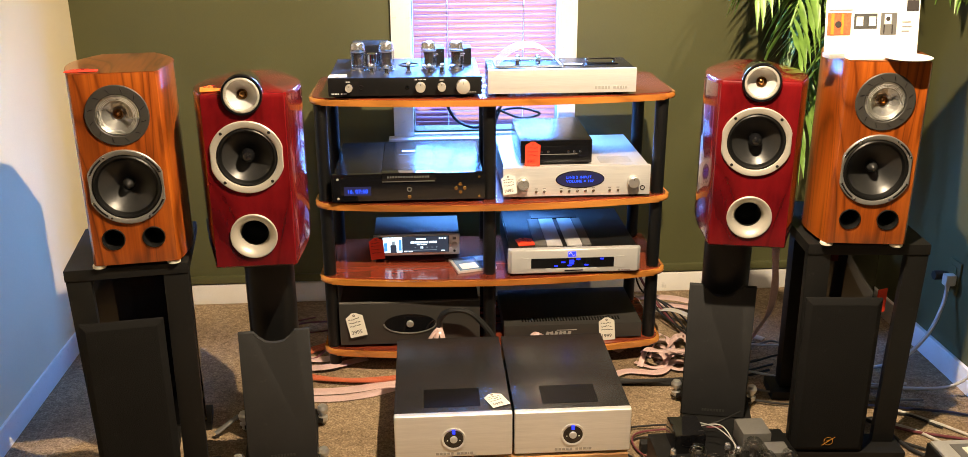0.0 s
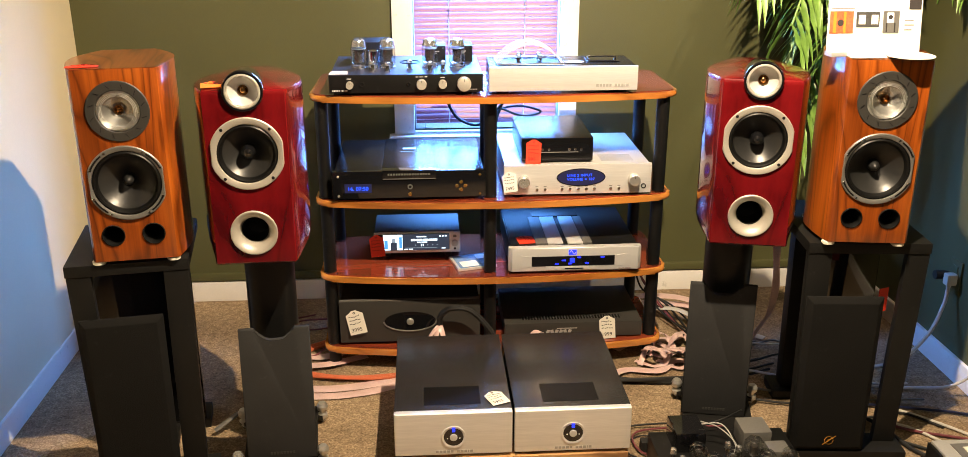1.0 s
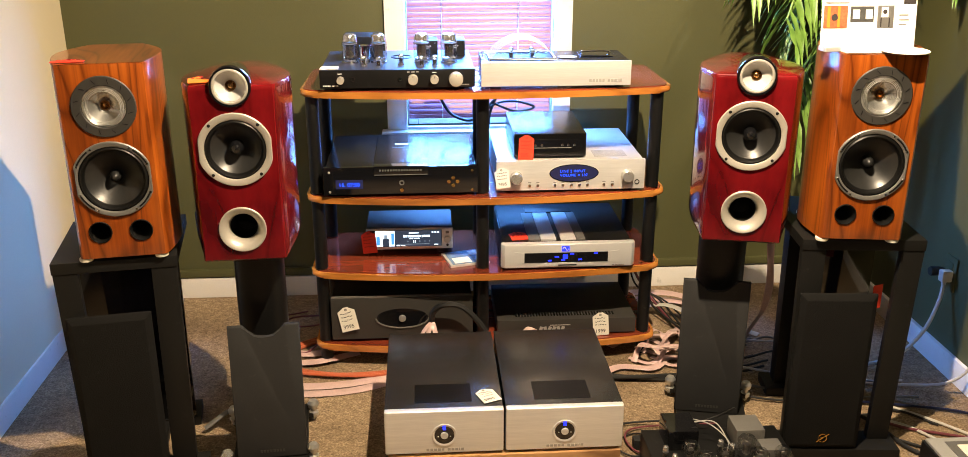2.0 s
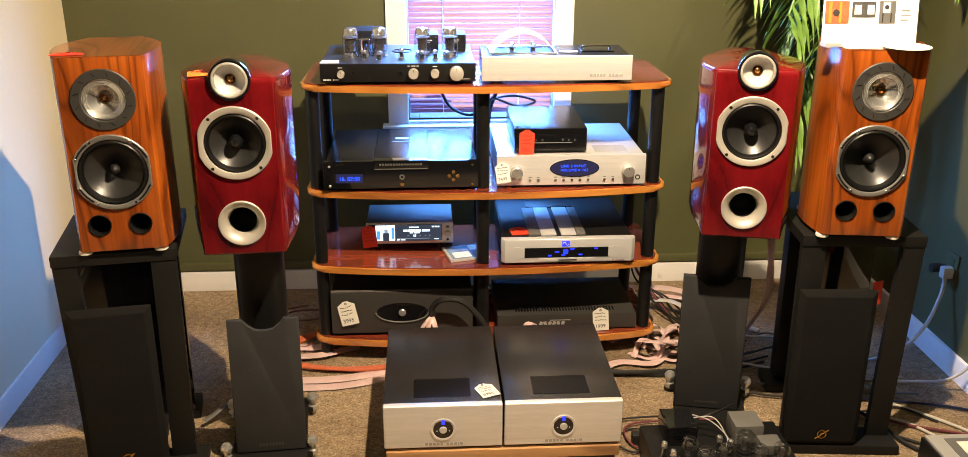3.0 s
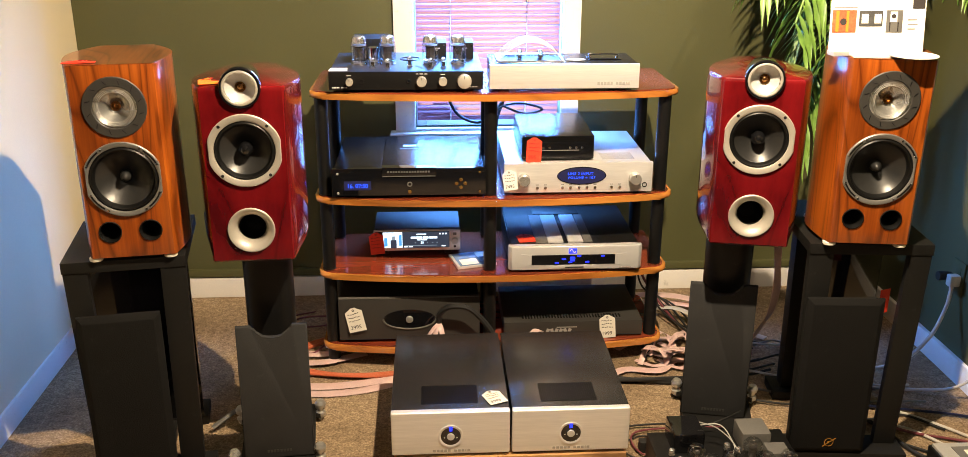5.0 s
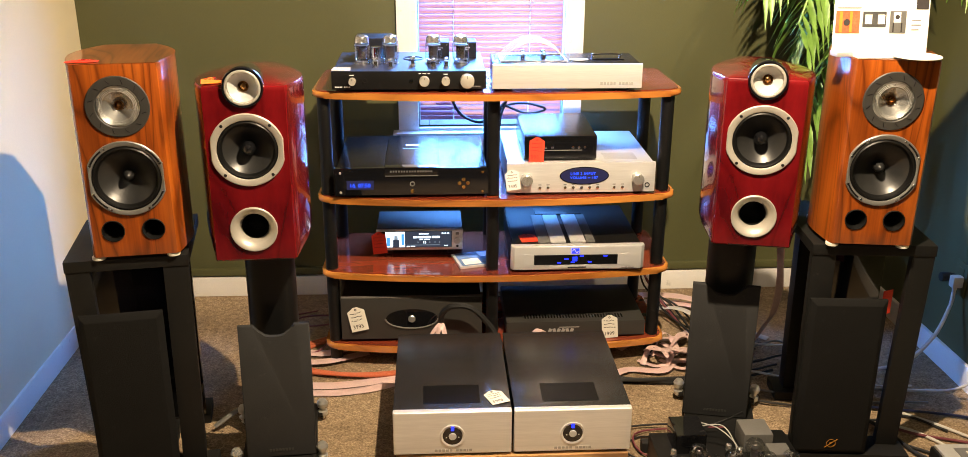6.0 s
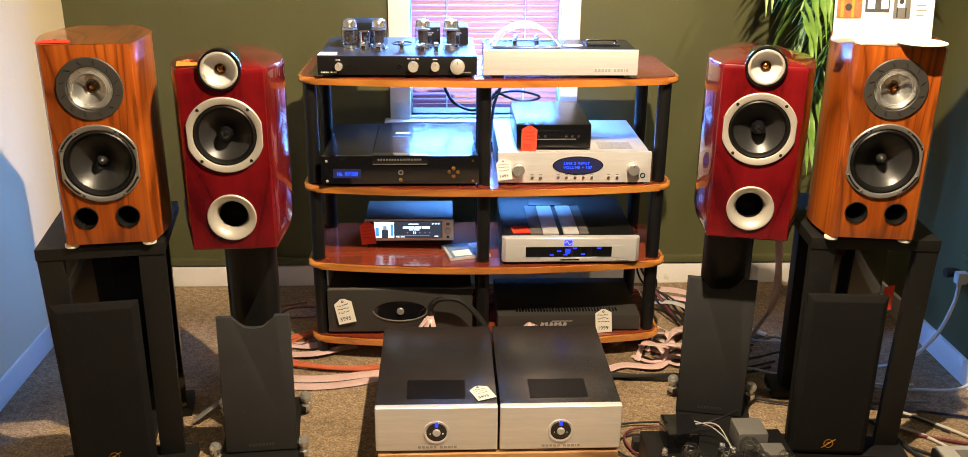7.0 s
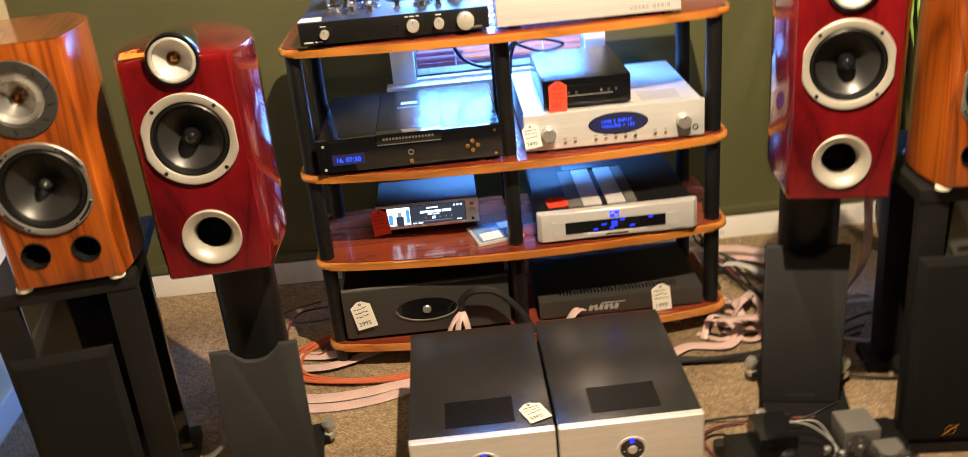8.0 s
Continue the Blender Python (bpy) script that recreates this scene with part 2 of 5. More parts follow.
def finish(bm, name, material, smooth=35):
    me = bpy.data.meshes.new(name)
    bmesh.ops.recalc_face_normals(bm, faces=bm.faces)
    bm.to_mesh(me)
    bm.free()
    me.materials.append(material)
    for p in me.polygons:
        p.use_smooth = True
    me.set_sharp_from_angle(angle=radians(smooth))
    return me


def part(name, bm, material, parent=None, label="", smooth=35):
    ob = new(name, finish(bm, name, material, smooth))
    if parent is not None:
        ob.parent = parent
    if label:
        ob["label"] = label
    return ob


def thing(name, label, category, at=(0, 0, 0), turn=0, group="", lean=0):
    ob = new(name)
    ob.empty_display_size = 0.05
    ob.matrix_basis = pose(*at, lean, 0, turn)
    return tagged(ob, label, category, group)


def box(x0, x1, y0, y1, z0, z1, bev=0.0, seg=2, bm=None):
    bm = bm or bmesh.new()
    vs = bmesh.ops.create_cube(bm, size=1)["verts"]
    for v in vs:
        v.co = Vector(((x0 + x1) / 2 + v.co.x * (x1 - x0), (y0 + y1) / 2 + v.co.y * (y1 - y0), (z0 + z1) / 2 + v.co.z * (z1 - z0)))
    if bev:
        es = list({e for v in vs for e in v.link_edges})
        bmesh.ops.bevel(bm, geom=es, offset=bev, segments=seg, profile=0.7, affect="EDGES")
    return bm


AXES = {"z": Matrix.Identity(3), "y": Matrix(((1, 0, 0), (0, 0, -1), (0, 1, 0))), "x": Matrix(((0, 0, 1), (0, 1, 0), (-1, 0, 0)))}


def lathe(profile, at=(0, 0, 0), axis="z", n=40, bm=None):
    """Revolve (radius, height) pairs. axis 'y' points its heights towards -y, 'x' towards +x."""
    bm = bm or bmesh.new()
    m, at = AXES[axis], Vector(at)
    rings = []
    for r, h in profile:
        if r < 1e-6:
            rings.append([bm.verts.new(at + m @ Vector((0, 0, h)))])
        else:
            rings.append([bm.verts.new(at + m @ Vector((r * math.cos(2 * math.pi * i / n), r * math.sin(2 * math.pi * i / n), h))) for i in range(n)])
    for a, b in zip(rings, rings[1:]):
        for i in range(n):
            j = (i + 1) % n
            if len(a) == 1 and len(b) == 1:
                continue
            if len(a) == 1:
                bm.faces.new((a[0], b[i], b[j]))
            elif len(b) == 1:
                bm.faces.new((a[i], b[0], a[j]))
            else:
                bm.faces.new((a[i], b[i], b[j], a[j]))
    return bm


def rod(at, r, h, axis="z", n=20, bev=0.0, bm=None):
    b = min(bev, r * 0.5)
    pr = [(0, 0), (r - b, 0), (r, b), (r, h - b), (r - b, h), (0, h)] if b else [(0, 0), (r, 0), (r, h), (0, h)]
    return lathe(pr, at, axis, n, bm)


def slab(points, z0, z1, bev=0.0, seg=3, bm=None, holes=None):
    """A flat piece with an outline in x and y, from z0 to z1, its rims rounded."""
    bm = bm or bmesh.new()
    lo = [bm.verts.new((x, y, z0)) for x, y in points]
    hi = [bm.verts.new((x, y, z1)) for x, y in points]
    n = len(points)
    f = [bm.faces.new(lo), bm.faces.new(hi)]
    for i in range(n):
        bm.faces.new((lo[i], lo[(i + 1) % n], hi[(i + 1) % n], hi[i]))
    if bev:
        es = list(f[0].edges) + list(f[1].edges)
        bmesh.ops.bevel(bm, geom=es, offset=bev, segments=seg, profile=0.5, affect="EDGES")
    return bm


def upright(bm):
    """Turn a slab made in x and y so that its y becomes z and its z becomes -y."""
    bm.transform(Matrix(((1, 0, 0, 0), (0, 0, -1, 0), (0, 1, 0, 0), (0, 0, 0, 1))))
    return bm


def glide(points, steps=6):
    """A smooth line through points."""
    p = [Vector(q) for q in points]
    p = [2 * p[0] - p[1]] + p + [2 * p[-1] - p[-2]]
    out = []
    for i in range(1, len(p) - 2):
        for s in range(steps):
            t = s / steps
            a, b, c, d = p[i - 1], p[i], p[i + 1], p[i + 2]
            out.append(0.5 * (2 * b + (c - a) * t + (2 * a - 5 * b + 4 * c - d) * t * t + (3 * b - a - 3 * c + d) * t ** 3))
    out.append(p[-2])
    return out


def tube(points, r, n=8, steps=6, bm=None, flat=None):
    """A cable along points; flat gives a ribbon of that width."""
    bm = bm or bmesh.new()
    line = glide(points, steps)
    rings = []
    for i, c in enumerate(line):
        d = (line[min(i + 1, len(line) - 1)] - line[max(i - 1, 0)]).normalized()
        side = d.cross(Vector((0, 0, 1)))
        side = side.normalized() if side.length > 1e-3 else Vector((1, 0, 0))
        up = side.cross(d).normalized()
        w, h = (flat / 2, r) if flat else (r, r)
        rings.append([bm.verts.new(c + side * w * math.cos(2 * math.pi * k / n) + up * h * math.sin(2 * math.pi * k / n)) for k in range(n)])
    for a, b in zip(rings, rings[1:]):
        for k in range(n):
            bm.faces.new((a[k], a[(k + 1) % n], b[(k + 1) % n], b[k]))
    bm.faces.new(rings[0])
    bm.faces.new(rings[-1])
    return bm


def word(text, size, depth=0.0006, spacing=1.0):
    """Built-in lettering as a mesh, in x and z, facing -y, starting at the origin."""
    cu = bpy.data.curves.new("lettering", "FONT")
    cu.body, cu.size, cu.extrude, cu.space_character, cu.resolution_u = text, size, depth, spacing, 3
    ob = bpy.data.objects.new("lettering", cu)
    scene.collection.objects.link(ob)
    bpy.context.view_layer.update()
    me = bpy.data.meshes.new_from_object(ob.evaluated_get(bpy.context.evaluated_depsgraph_get()))
    bpy.data.objects.remove(ob)
    bpy.data.curves.remove(cu)
    bm = bmesh.new()
    bm.from_mesh(me)
    bpy.data.meshes.remove(me)
    bm.transform(Matrix(((1, 0, 0, 0), (0, 0, -1, 0), (0, 1, 0, 0), (0, 0, 0, 1))))
    return bm


def moved(bm, x, y, z, rx=0, ry=0, rz=0):
    bm.transform(pose(x, y, z, rx, ry, rz))
    return bm


def arc_pts(cx, cy, r, a0, a1, n):
    return [(cx + r * math.cos(radians(a0 + (a1 - a0) * i / n)), cy + r * math.sin(radians(a0 + (a1 - a0) * i / n))) for i in range(n + 1)]


def setting(name, bm, material, label, category):
    return tagged(part(name, bm, material), label, category, kind="structure")


# ---------------------------------------------------------------- room
YB, XL, XR, ZC = 3.605, -1.30, 1.815, 2.50
WX0, WX1, WZ0, WZ1 = -0.030, 0.530, 0.690, 1.95
setting("floor", box(XL - 0.2, XR + 0.2, -1.7, YB + 0.2, -0.08, 0), CARPET, "worn brown loop-pile carpet", "floor")
bw = box(XL - 0.2, WX0, YB, YB + 0.14, 0, ZC)
box(WX1, XR + 0.2, YB, YB + 0.14, 0, ZC, bm=bw)
box(WX0, WX1, YB, YB + 0.14, 0, WZ0, bm=bw)
box(WX0, WX1, YB, YB + 0.14, WZ1, ZC, bm=bw)
setting("wall_back", bw, WALL, "olive green painted wall with a window", "wall")
wl = bmesh.new()
box(-0.15, 0, -1.7, YB, 0, ZC, bm=wl)
wl.transform(Matrix.Translation((XL - 0.012, 0, 0)))
for v in wl.verts:
    if v.co.y > 0:
        v.co.x += 0.03
setting("wall_left", wl, CREAM, "warm cream painted wall", "wall")
setting("wall_right", box(XR, XR + 0.15, -1.7, YB, 0, ZC), WALL, "olive green painted wall with an outlet", "wall")
# Rear wall and ceiling are out of view, added and toned to limit bounce light.
setting("wall_behind", box(XL - 0.2, XR + 0.2, -1.85, -1.7, 0, ZC), WALL, "unseen olive green wall closing the room", "wall")
setting("ceiling", box(XL - 0.2, XR + 0.2, -1.85, YB + 0.2, ZC, ZC + 0.1), CEIL, "unseen ceiling greyed to cut bounce light", "ceiling")


def skirting(x0, x1, y0, y1, name):
    b = box(x0, x1, y0, y1, 0, 0.085, 0.004)
    return setting(name, b, TRIM, "scuffed white painted baseboard", "baseboard")


skirting(XL + 0.02, XR, YB - 0.016, YB - 0.001, "baseboard_back")
skirting(XL + 0.004, XL + 0.022, -1.7, YB - 0.02, "baseboard_left")
skirting(XR - 0.016, XR - 0.001, -1.7, YB - 0.02, "baseboard_right")
led = box(XL + 0.022, XR - 0.02, YB - 0.022, YB - 0.001, 0.092, 0.122, 0.006)
setting("trim_back", led, WALL, "green painted ledge above the baseboard", "trim")

# window: casing, sash, pane, blind
win = tagged(new("window_1"), "white framed window with a closed burgundy blind", "window", kind="structure")
win.matrix_basis = pose(0, 0, 0)
part("casing", box(WX0 - 0.078, WX0 - 0.001, YB - 0.022, YB - 0.001, WZ0 - 0.08, WZ1 + 0.08, 0.004), TRIM, win)
part("casing", box(WX1 + 0.001, WX1 + 0.070, YB - 0.022, YB - 0.001, WZ0 - 0.08, WZ1 + 0.08, 0.004), TRIM, win)
part("casing", box(WX0, WX1, YB - 0.022, YB - 0.001, WZ1, WZ1 + 0.08, 0.004), TRIM, win)
part("window_sill", box(WX0 - 0.10, WX1 + 0.09, YB - 0.06, YB + 0.05, WZ0 - 0.028, WZ0 + 0.001, 0.006), TRIM, win)
part("apron", box(WX0 - 0.078, WX1 + 0.07, YB - 0.02, YB - 0.001, WZ0 - 0.09, WZ0 - 0.03, 0.004), TRIM, win)
for a, b, c, d in ((WX0 + 0.002, WX0 + 0.04, WZ0 + 0.004, WZ1 - 0.002), (WX1 - 0.04, WX1 - 0.002, WZ0 + 0.004, WZ1 - 0.002), (WX0 + 0.041, WX1 - 0.041, WZ0 + 0.004, WZ0 + 0.065), (WX0 + 0.041, WX1 - 0.041, WZ1 - 0.05, WZ1 - 0.002)):
    part("sash", box(a, b, YB + 0.06, YB + 0.10, c, d, 0.004), TRIM, win)
part("latch", box(0.20, 0.28, YB + 0.045, YB + 0.06, WZ0 + 0.02, WZ0 + 0.04, 0.004), TRIM, win)
pane = part("pane", box(WX0 + 0.04, WX1 - 0.04, YB + 0.078, YB + 0.082, WZ0 + 0.06, WZ1 - 0.05), PANE, win)
pane.visible_shadow = False

blind = thing("window_blind", "closed burgundy slatted blind with white cords", "blind", (0, YB + 0.022, 0))
slat_bm = bmesh.new()
pts = [(-0.0125, 0.0), (-0.0063, 0.0016), (0, 0.0022), (0.0063, 0.0016), (0.0125, 0.0)]
up = [[slat_bm.verts.new((x, a, b)) for a, b in pts] for x in (WX0 + 0.006, WX1 - 0.006)]
dn = [[slat_bm.verts.new((x, a, b - 0.0022)) for a, b in pts] for x in (WX0 + 0.006, WX1 - 0.006)]
for i in range(4):
    slat_bm.faces.new((up[0][i], up[0][i + 1], up[1][i + 1], up[1][i]))
    slat_bm.faces.new((dn[0][i], dn[1][i], dn[1][i + 1], dn[0][i + 1]))
for i in (0, 4):
    slat_bm.faces.new((up[0][i], up[1][i], dn[1][i], dn[0][i]))
slat_me = finish(slat_bm, "slat", SLAT)
zz = 0.755
while zz < WZ1 - 0.04:
    s = new("slat", slat_me)
    s.parent = blind
    s.matrix_basis = pose(0, 0, zz, 55 + random.uniform(-1.5, 1.5), 0, random.uniform(-0.12, 0.12))
    zz += 0.0206
part("bottom_rail", box(WX0 + 0.006, WX1 - 0.006, -0.012, 0.012, 0.728, 0.744, 0.003), SLAT, blind)
part("head_rail", box(WX0 + 0.004, WX1 - 0.004, -0.02, 0.02, WZ1 - 0.04, WZ1 - 0.002, 0.003), SLAT, blind)
for x in (0.105, 0.395):
    part("cord", tube([(x, -0.019, 0.73), (x + 0.001, -0.020, 1.2), (x, -0.019, WZ1 - 0.03)], 0.0022, 6), WHITECABLE, blind)

# outlet with a plug on the right wall
outlet = thing("wall_outlet", "green painted wall outlet with a black adapter and white plug", "outlet", (XR, 2.86, 0.345))
part("plate", box(-0.007, -0.001, -0.036, 0.036, -0.06, 0.06, 0.003), WALL, outlet)
part("socket_face", box(-0.0095, -0.0072, -0.017, 0.017, 0.006, 0.040, 0.001), WALL, outlet)
part("adapter", lathe([(0, 0.0), (0.015, 0.0), (0.017, 0.004), (0.016, 0.030), (0.012, 0.048), (0.008, 0.052), (0, 0.052)], (-0.060, 0.028, -0.004), "x", 20), RUBBER, outlet, "black round adapter plug")
plug = part("plug", box(-0.046, -0.0098, -0.030, 0.000, -0.024, 0.016, 0.007), WHITECABLE, outlet, "white moulded plug")
part("strain_relief", lathe([(0, 0.0), (0.006, 0.0), (0.0085, 0.020), (0, 0.020)], (-0.030, -0.015, -0.0435), "z", 14), WHITECABLE, plug)

# ---------------------------------------------------------------- rack
SHELVES = (0.085, 0.356, 0.6255, 0.977)
TH = 0.0235


def shelf_outline(grow=0.0):
    x0, x1, yb, r = -0.362 - grow, 0.840 + grow, 3.365 + grow, 0.045
    pts = []
    n = 24
    for i in range(n + 1):
        u = i / n
        x = x0 + r + (x1 - x0 - 2 * r) * u
        y = 2.975 - grow - 0.052 * math.sin(math.pi * u) ** 0.8
        pts.append((x, y))
    pts += arc_pts(x1 - r, 2.975 - grow + r, r, -75, 0, 5)
    pts += arc_pts(x1 - 0.03, yb - 0.03, 0.03, 0, 90, 4)
    pts += arc_pts(x0 + 0.03, yb - 0.03, 0.03, 90, 180, 4)
    pts += arc_pts(x0 + r, 2.975 - grow + r, r, 180, 255, 5)
    return pts


rack = thing("audio_rack", "four-tier cherry wood audio rack with black posts", "rack", (0, 0, 0))
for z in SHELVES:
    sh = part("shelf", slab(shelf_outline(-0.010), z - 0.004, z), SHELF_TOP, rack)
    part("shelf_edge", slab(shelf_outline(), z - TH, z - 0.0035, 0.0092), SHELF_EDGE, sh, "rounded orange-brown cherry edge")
POSTS = ((-0.327, 3.015), (0.797, 3.015), (0.221, 2.985), (-0.318, 3.325), (0.790, 3.325), (0.228, 3.325))
for x, y in POSTS:
    low = 0.0
    for z in SHELVES:
        part("post", rod((x, y, low), 0.0215, z - TH - low - 0.0005, bev=0.003), BLACK, rack)
        low = z + 0.0005

# ---------------------------------------------------------------- speakers


def boat(hw_front, hw_max, hw_back, depth, bulge, r=0.006):
    """Plan outline of a cabinet with swelling sides; front at y = 0, back at y = depth."""
    right = [(hw_front - r, 0), (hw_front, r)]
    n = 14
    for i in range(1, n + 1):
        u = i / n
        if u < bulge:
            w = hw_front + (hw_max - hw_front) * math.sin(0.5 * math.pi * u / bulge)
        else:
            q = (u - bulge) / (1 - bulge)
            w = hw_max - (hw_max - hw_back) * (1 - math.cos(0.5 * math.pi * q))
        right.append((w, r + (depth - r) * u))
    return right + [(-x, y) for x, y in reversed(right)]


def dished(r0, r1, d0, d1, n=6):
    """Profile of a shallow funnel from radius r0 at depth d0 to r1 at d1."""
    return [(r0 + (r1 - r0) * i / n, d0 + (d1 - d0) * (i / n) ** 0.8) for i in range(n + 1)]


def driver(name, at, parent, r_ring, ring_mat, r_cone, depth, cone_mat, rings, cap, cap_mat, flats=1.0, proud=0.006, bolts=(), label=""):
    """A round driver set in a real recess: ring, surround, dished cone, cap."""
    x, z = at
    top = thing_part(name, parent, (x, 0, z), label)
    n = 64
    outer = []
    for i in range(n):
        a = 2 * math.pi * i / n
        outer.append((max(-flats * r_ring, min(flats * r_ring, r_ring * math.cos(a))), r_ring * math.sin(a)))
    bm = bmesh.new()
    ri = r_cone * 1.16 if rings else r_cone * 1.02
    prof = [("o", -0.004), ("o", proud - 0.002), ("s", proud), (ri * 1.04, proud), (ri, proud - 0.002), (ri, -0.012)]
    loops = []
    for k, h in prof:
        if k == "o":
            loops.append([bm.verts.new((px, -h, pz)) for px, pz in outer])
        elif k == "s":
            loops.append([bm.verts.new((px * (1 - 0.002 / r_ring), -h, pz * (1 - 0.002 / r_ring))) for px, pz in outer])
        else:
            loops.append([bm.verts.new((k * math.cos(2 * math.pi * i / n), -h, k * math.sin(2 * math.pi * i / n))) for i in range(n)])
    for a, b in zip(loops, loops[1:]):
        for i in range(n):
            bm.faces.new((a[i], a[(i + 1) % n], b[(i + 1) % n], b[i]))
    part("basket", bm, ring_mat, top)
    if rings:
        part("surround", lathe([(ri, -0.012), (ri - 0.0005, 0.001), (r_cone * 1.12, 0.003), (r_cone * 1.08, 0.0055), (r_cone * 1.03, 0.004), (r_cone * 0.99, -0.002), (r_cone * 0.96, -0.006)], axis="y", n=n), SURROUND, top)
    part("cone", lathe([(r_cone * 1.01, -0.003)] + dished(r_cone, r_cone * 0.24, -0.003, -depth) + [(0, -depth)], axis="y", n=n), cone_mat, top)
    if cap:
        part("phase_plug" if not rings else "dust_cap", lathe(cap, axis="y", n=32), cap_mat, top)
    for bx, bz, br in bolts:
        part("bolt", rod((bx, -(proud - 0.001), bz), br, 0.0022, "y", 12, 0.0008), BLACK if ring_mat is CREAMFRAME else CHROME, top)
    return top


def thing_part(name, parent, at, label=""):
    ob = new(name)
    ob.empty_display_size = 0.02
    ob.parent = parent
    ob.matrix_basis = pose(*at)
    if label:
        ob["label"] = label
    return ob


def bored(name, body, cutters, parent, material, label=""):
    """Cabinet mesh with round holes bored through its front, by an applied boolean."""
    ob = part(name, body, material, None, label)
    cut = part("cutter", cutters, material)
    md = ob.modifiers.new("bore", "BOOLEAN")
    md.operation, md.object, md.solver = "DIFFERENCE", cut, "EXACT"
    bpy.context.view_layer.update()
    me = bpy.data.meshes.new_from_object(ob.evaluated_get(bpy.context.evaluated_depsgraph_get()))
    ob.modifiers.clear()
    ob.data = me
    bpy.data.objects.remove(cut)
    for p in me.polygons:
        p.use_smooth = True
    me.set_sharp_from_angle(angle=radians(30))
    ob.parent = parent
    return ob


def ring_bolts(r, angles, br):
    return [(r * math.cos(radians(a)), r * math.sin(radians(a)), br) for a in angles]


def wooden_speaker(at, turn, label):
    sp = thing("bookshelf_speaker", label, "speaker", at, turn, "rosewood bookshelf speakers")
    H = 0.504
    cut = bmesh.new()
    for x, z, r, d in ((0, 0.398, 0.062, 0.05), (0, 0.212, 0.086, 0.08), (-0.050, 0.072, 0.0262, 0.12), (0.050, 0.072, 0.0262, 0.12)):
        rod((x, d, z), r, d + 0.02, "y", 48, bm=cut)
    bored("cabinet", slab(boat(0.108, 0.132, 0.070, 0.30, 0.50), 0, H, 0.003, 2), cut, sp, ROSEWOOD)
    part("top_panel", slab(boat(0.1055, 0.1295, 0.068, 0.294, 0.50), H, H + 0.0012), ROSETOP_SHEEN, sp)
    driver("tweeter", (0, 0.398), sp, 0.077, CHARCOAL, 0.0515, 0.024, KNOBMETAL, False,
           [(0.0125, -0.024), (0.0125, -0.016), (0.0095, -0.0165), (0.0085, -0.021), (0.0045, -0.018), (0, -0.015)], COPPER, proud=0.004,
           bolts=[], label="horn tweeter with a silver flare")
    tw = sp.children[-1]
    for k in range(12):
        a = radians(15 + 30 * k)
        b = box(-0.0010, 0.0010, -0.0047, -0.0036, -0.0065, 0.0065)
        b.transform(pose(0.064 * math.cos(a), 0, 0.064 * math.sin(a), 0, -math.degrees(a) + 60, 0))
        part("mark", b, SURROUND, tw)
    part("lens", lathe([(0.0515, 0.0032), (0.0485, 0.0046), (0.036, 0.0010), (0.034, -0.0030), (0.022, -0.0120), (0.0205, -0.0145)], axis="y", n=48), GLASS, tw, "clear ribbed horn lens")
    for k in range(3):
        part("lens_rib", lathe([(0.047 - 0.0035 * k, 0.0020), (0.0462 - 0.0035 * k, 0.0036), (0.0454 - 0.0035 * k, 0.0018)], axis="y", n=48), ETCH, tw)
    driver("woofer", (0, 0.212), sp, 0.0985, GREYFRAME, 0.0735, 0.044, CONE, True,
           [(0.0150, -0.044), (0.0148, -0.032), (0.0125, -0.022), (0.006, -0.012), (0, -0.0085)], CONE, flats=0.925,
           bolts=ring_bolts(0.0925, (24, 60, 120, 156, 204, 240, 300, 336), 0.0032), label="black cone woofer in a grey basket")
    wf = sp.children[-1]
    for a in (40, 140, 220, 320):
        b = upright(slab([(0.0942 * math.cos(radians(a + q)), 0.0942 * math.sin(radians(a + q))) for q in (-14, -7, 0, 7, 14)] + [(0.0900 * math.cos(radians(a + q)), 0.0900 * math.sin(radians(a + q))) for q in (14, 7, 0, -7, -14)], 0.0056, 0.0066))
        part("slot", b, BLACK, wf)
    for x in (-0.050, 0.050):
        pr = lathe([(0.0290, 0.0), (0.0290, 0.0025), (0.0272, 0.0032), (0.0238, -0.006), (0.0225, -0.095), (0, -0.095)], (x, 0, 0.072), "y", 36)
        part("port", pr, BLACK, sp, "black flared bass port")
    for x in (-0.098, 0.090):
        for y in (0.020, 0.24):
            part("foot", rod((x, y, -0.0105), 0.0175, 0.0102, n=24, bev=0.002), TAGW, sp, "white felt foot")
    return sp


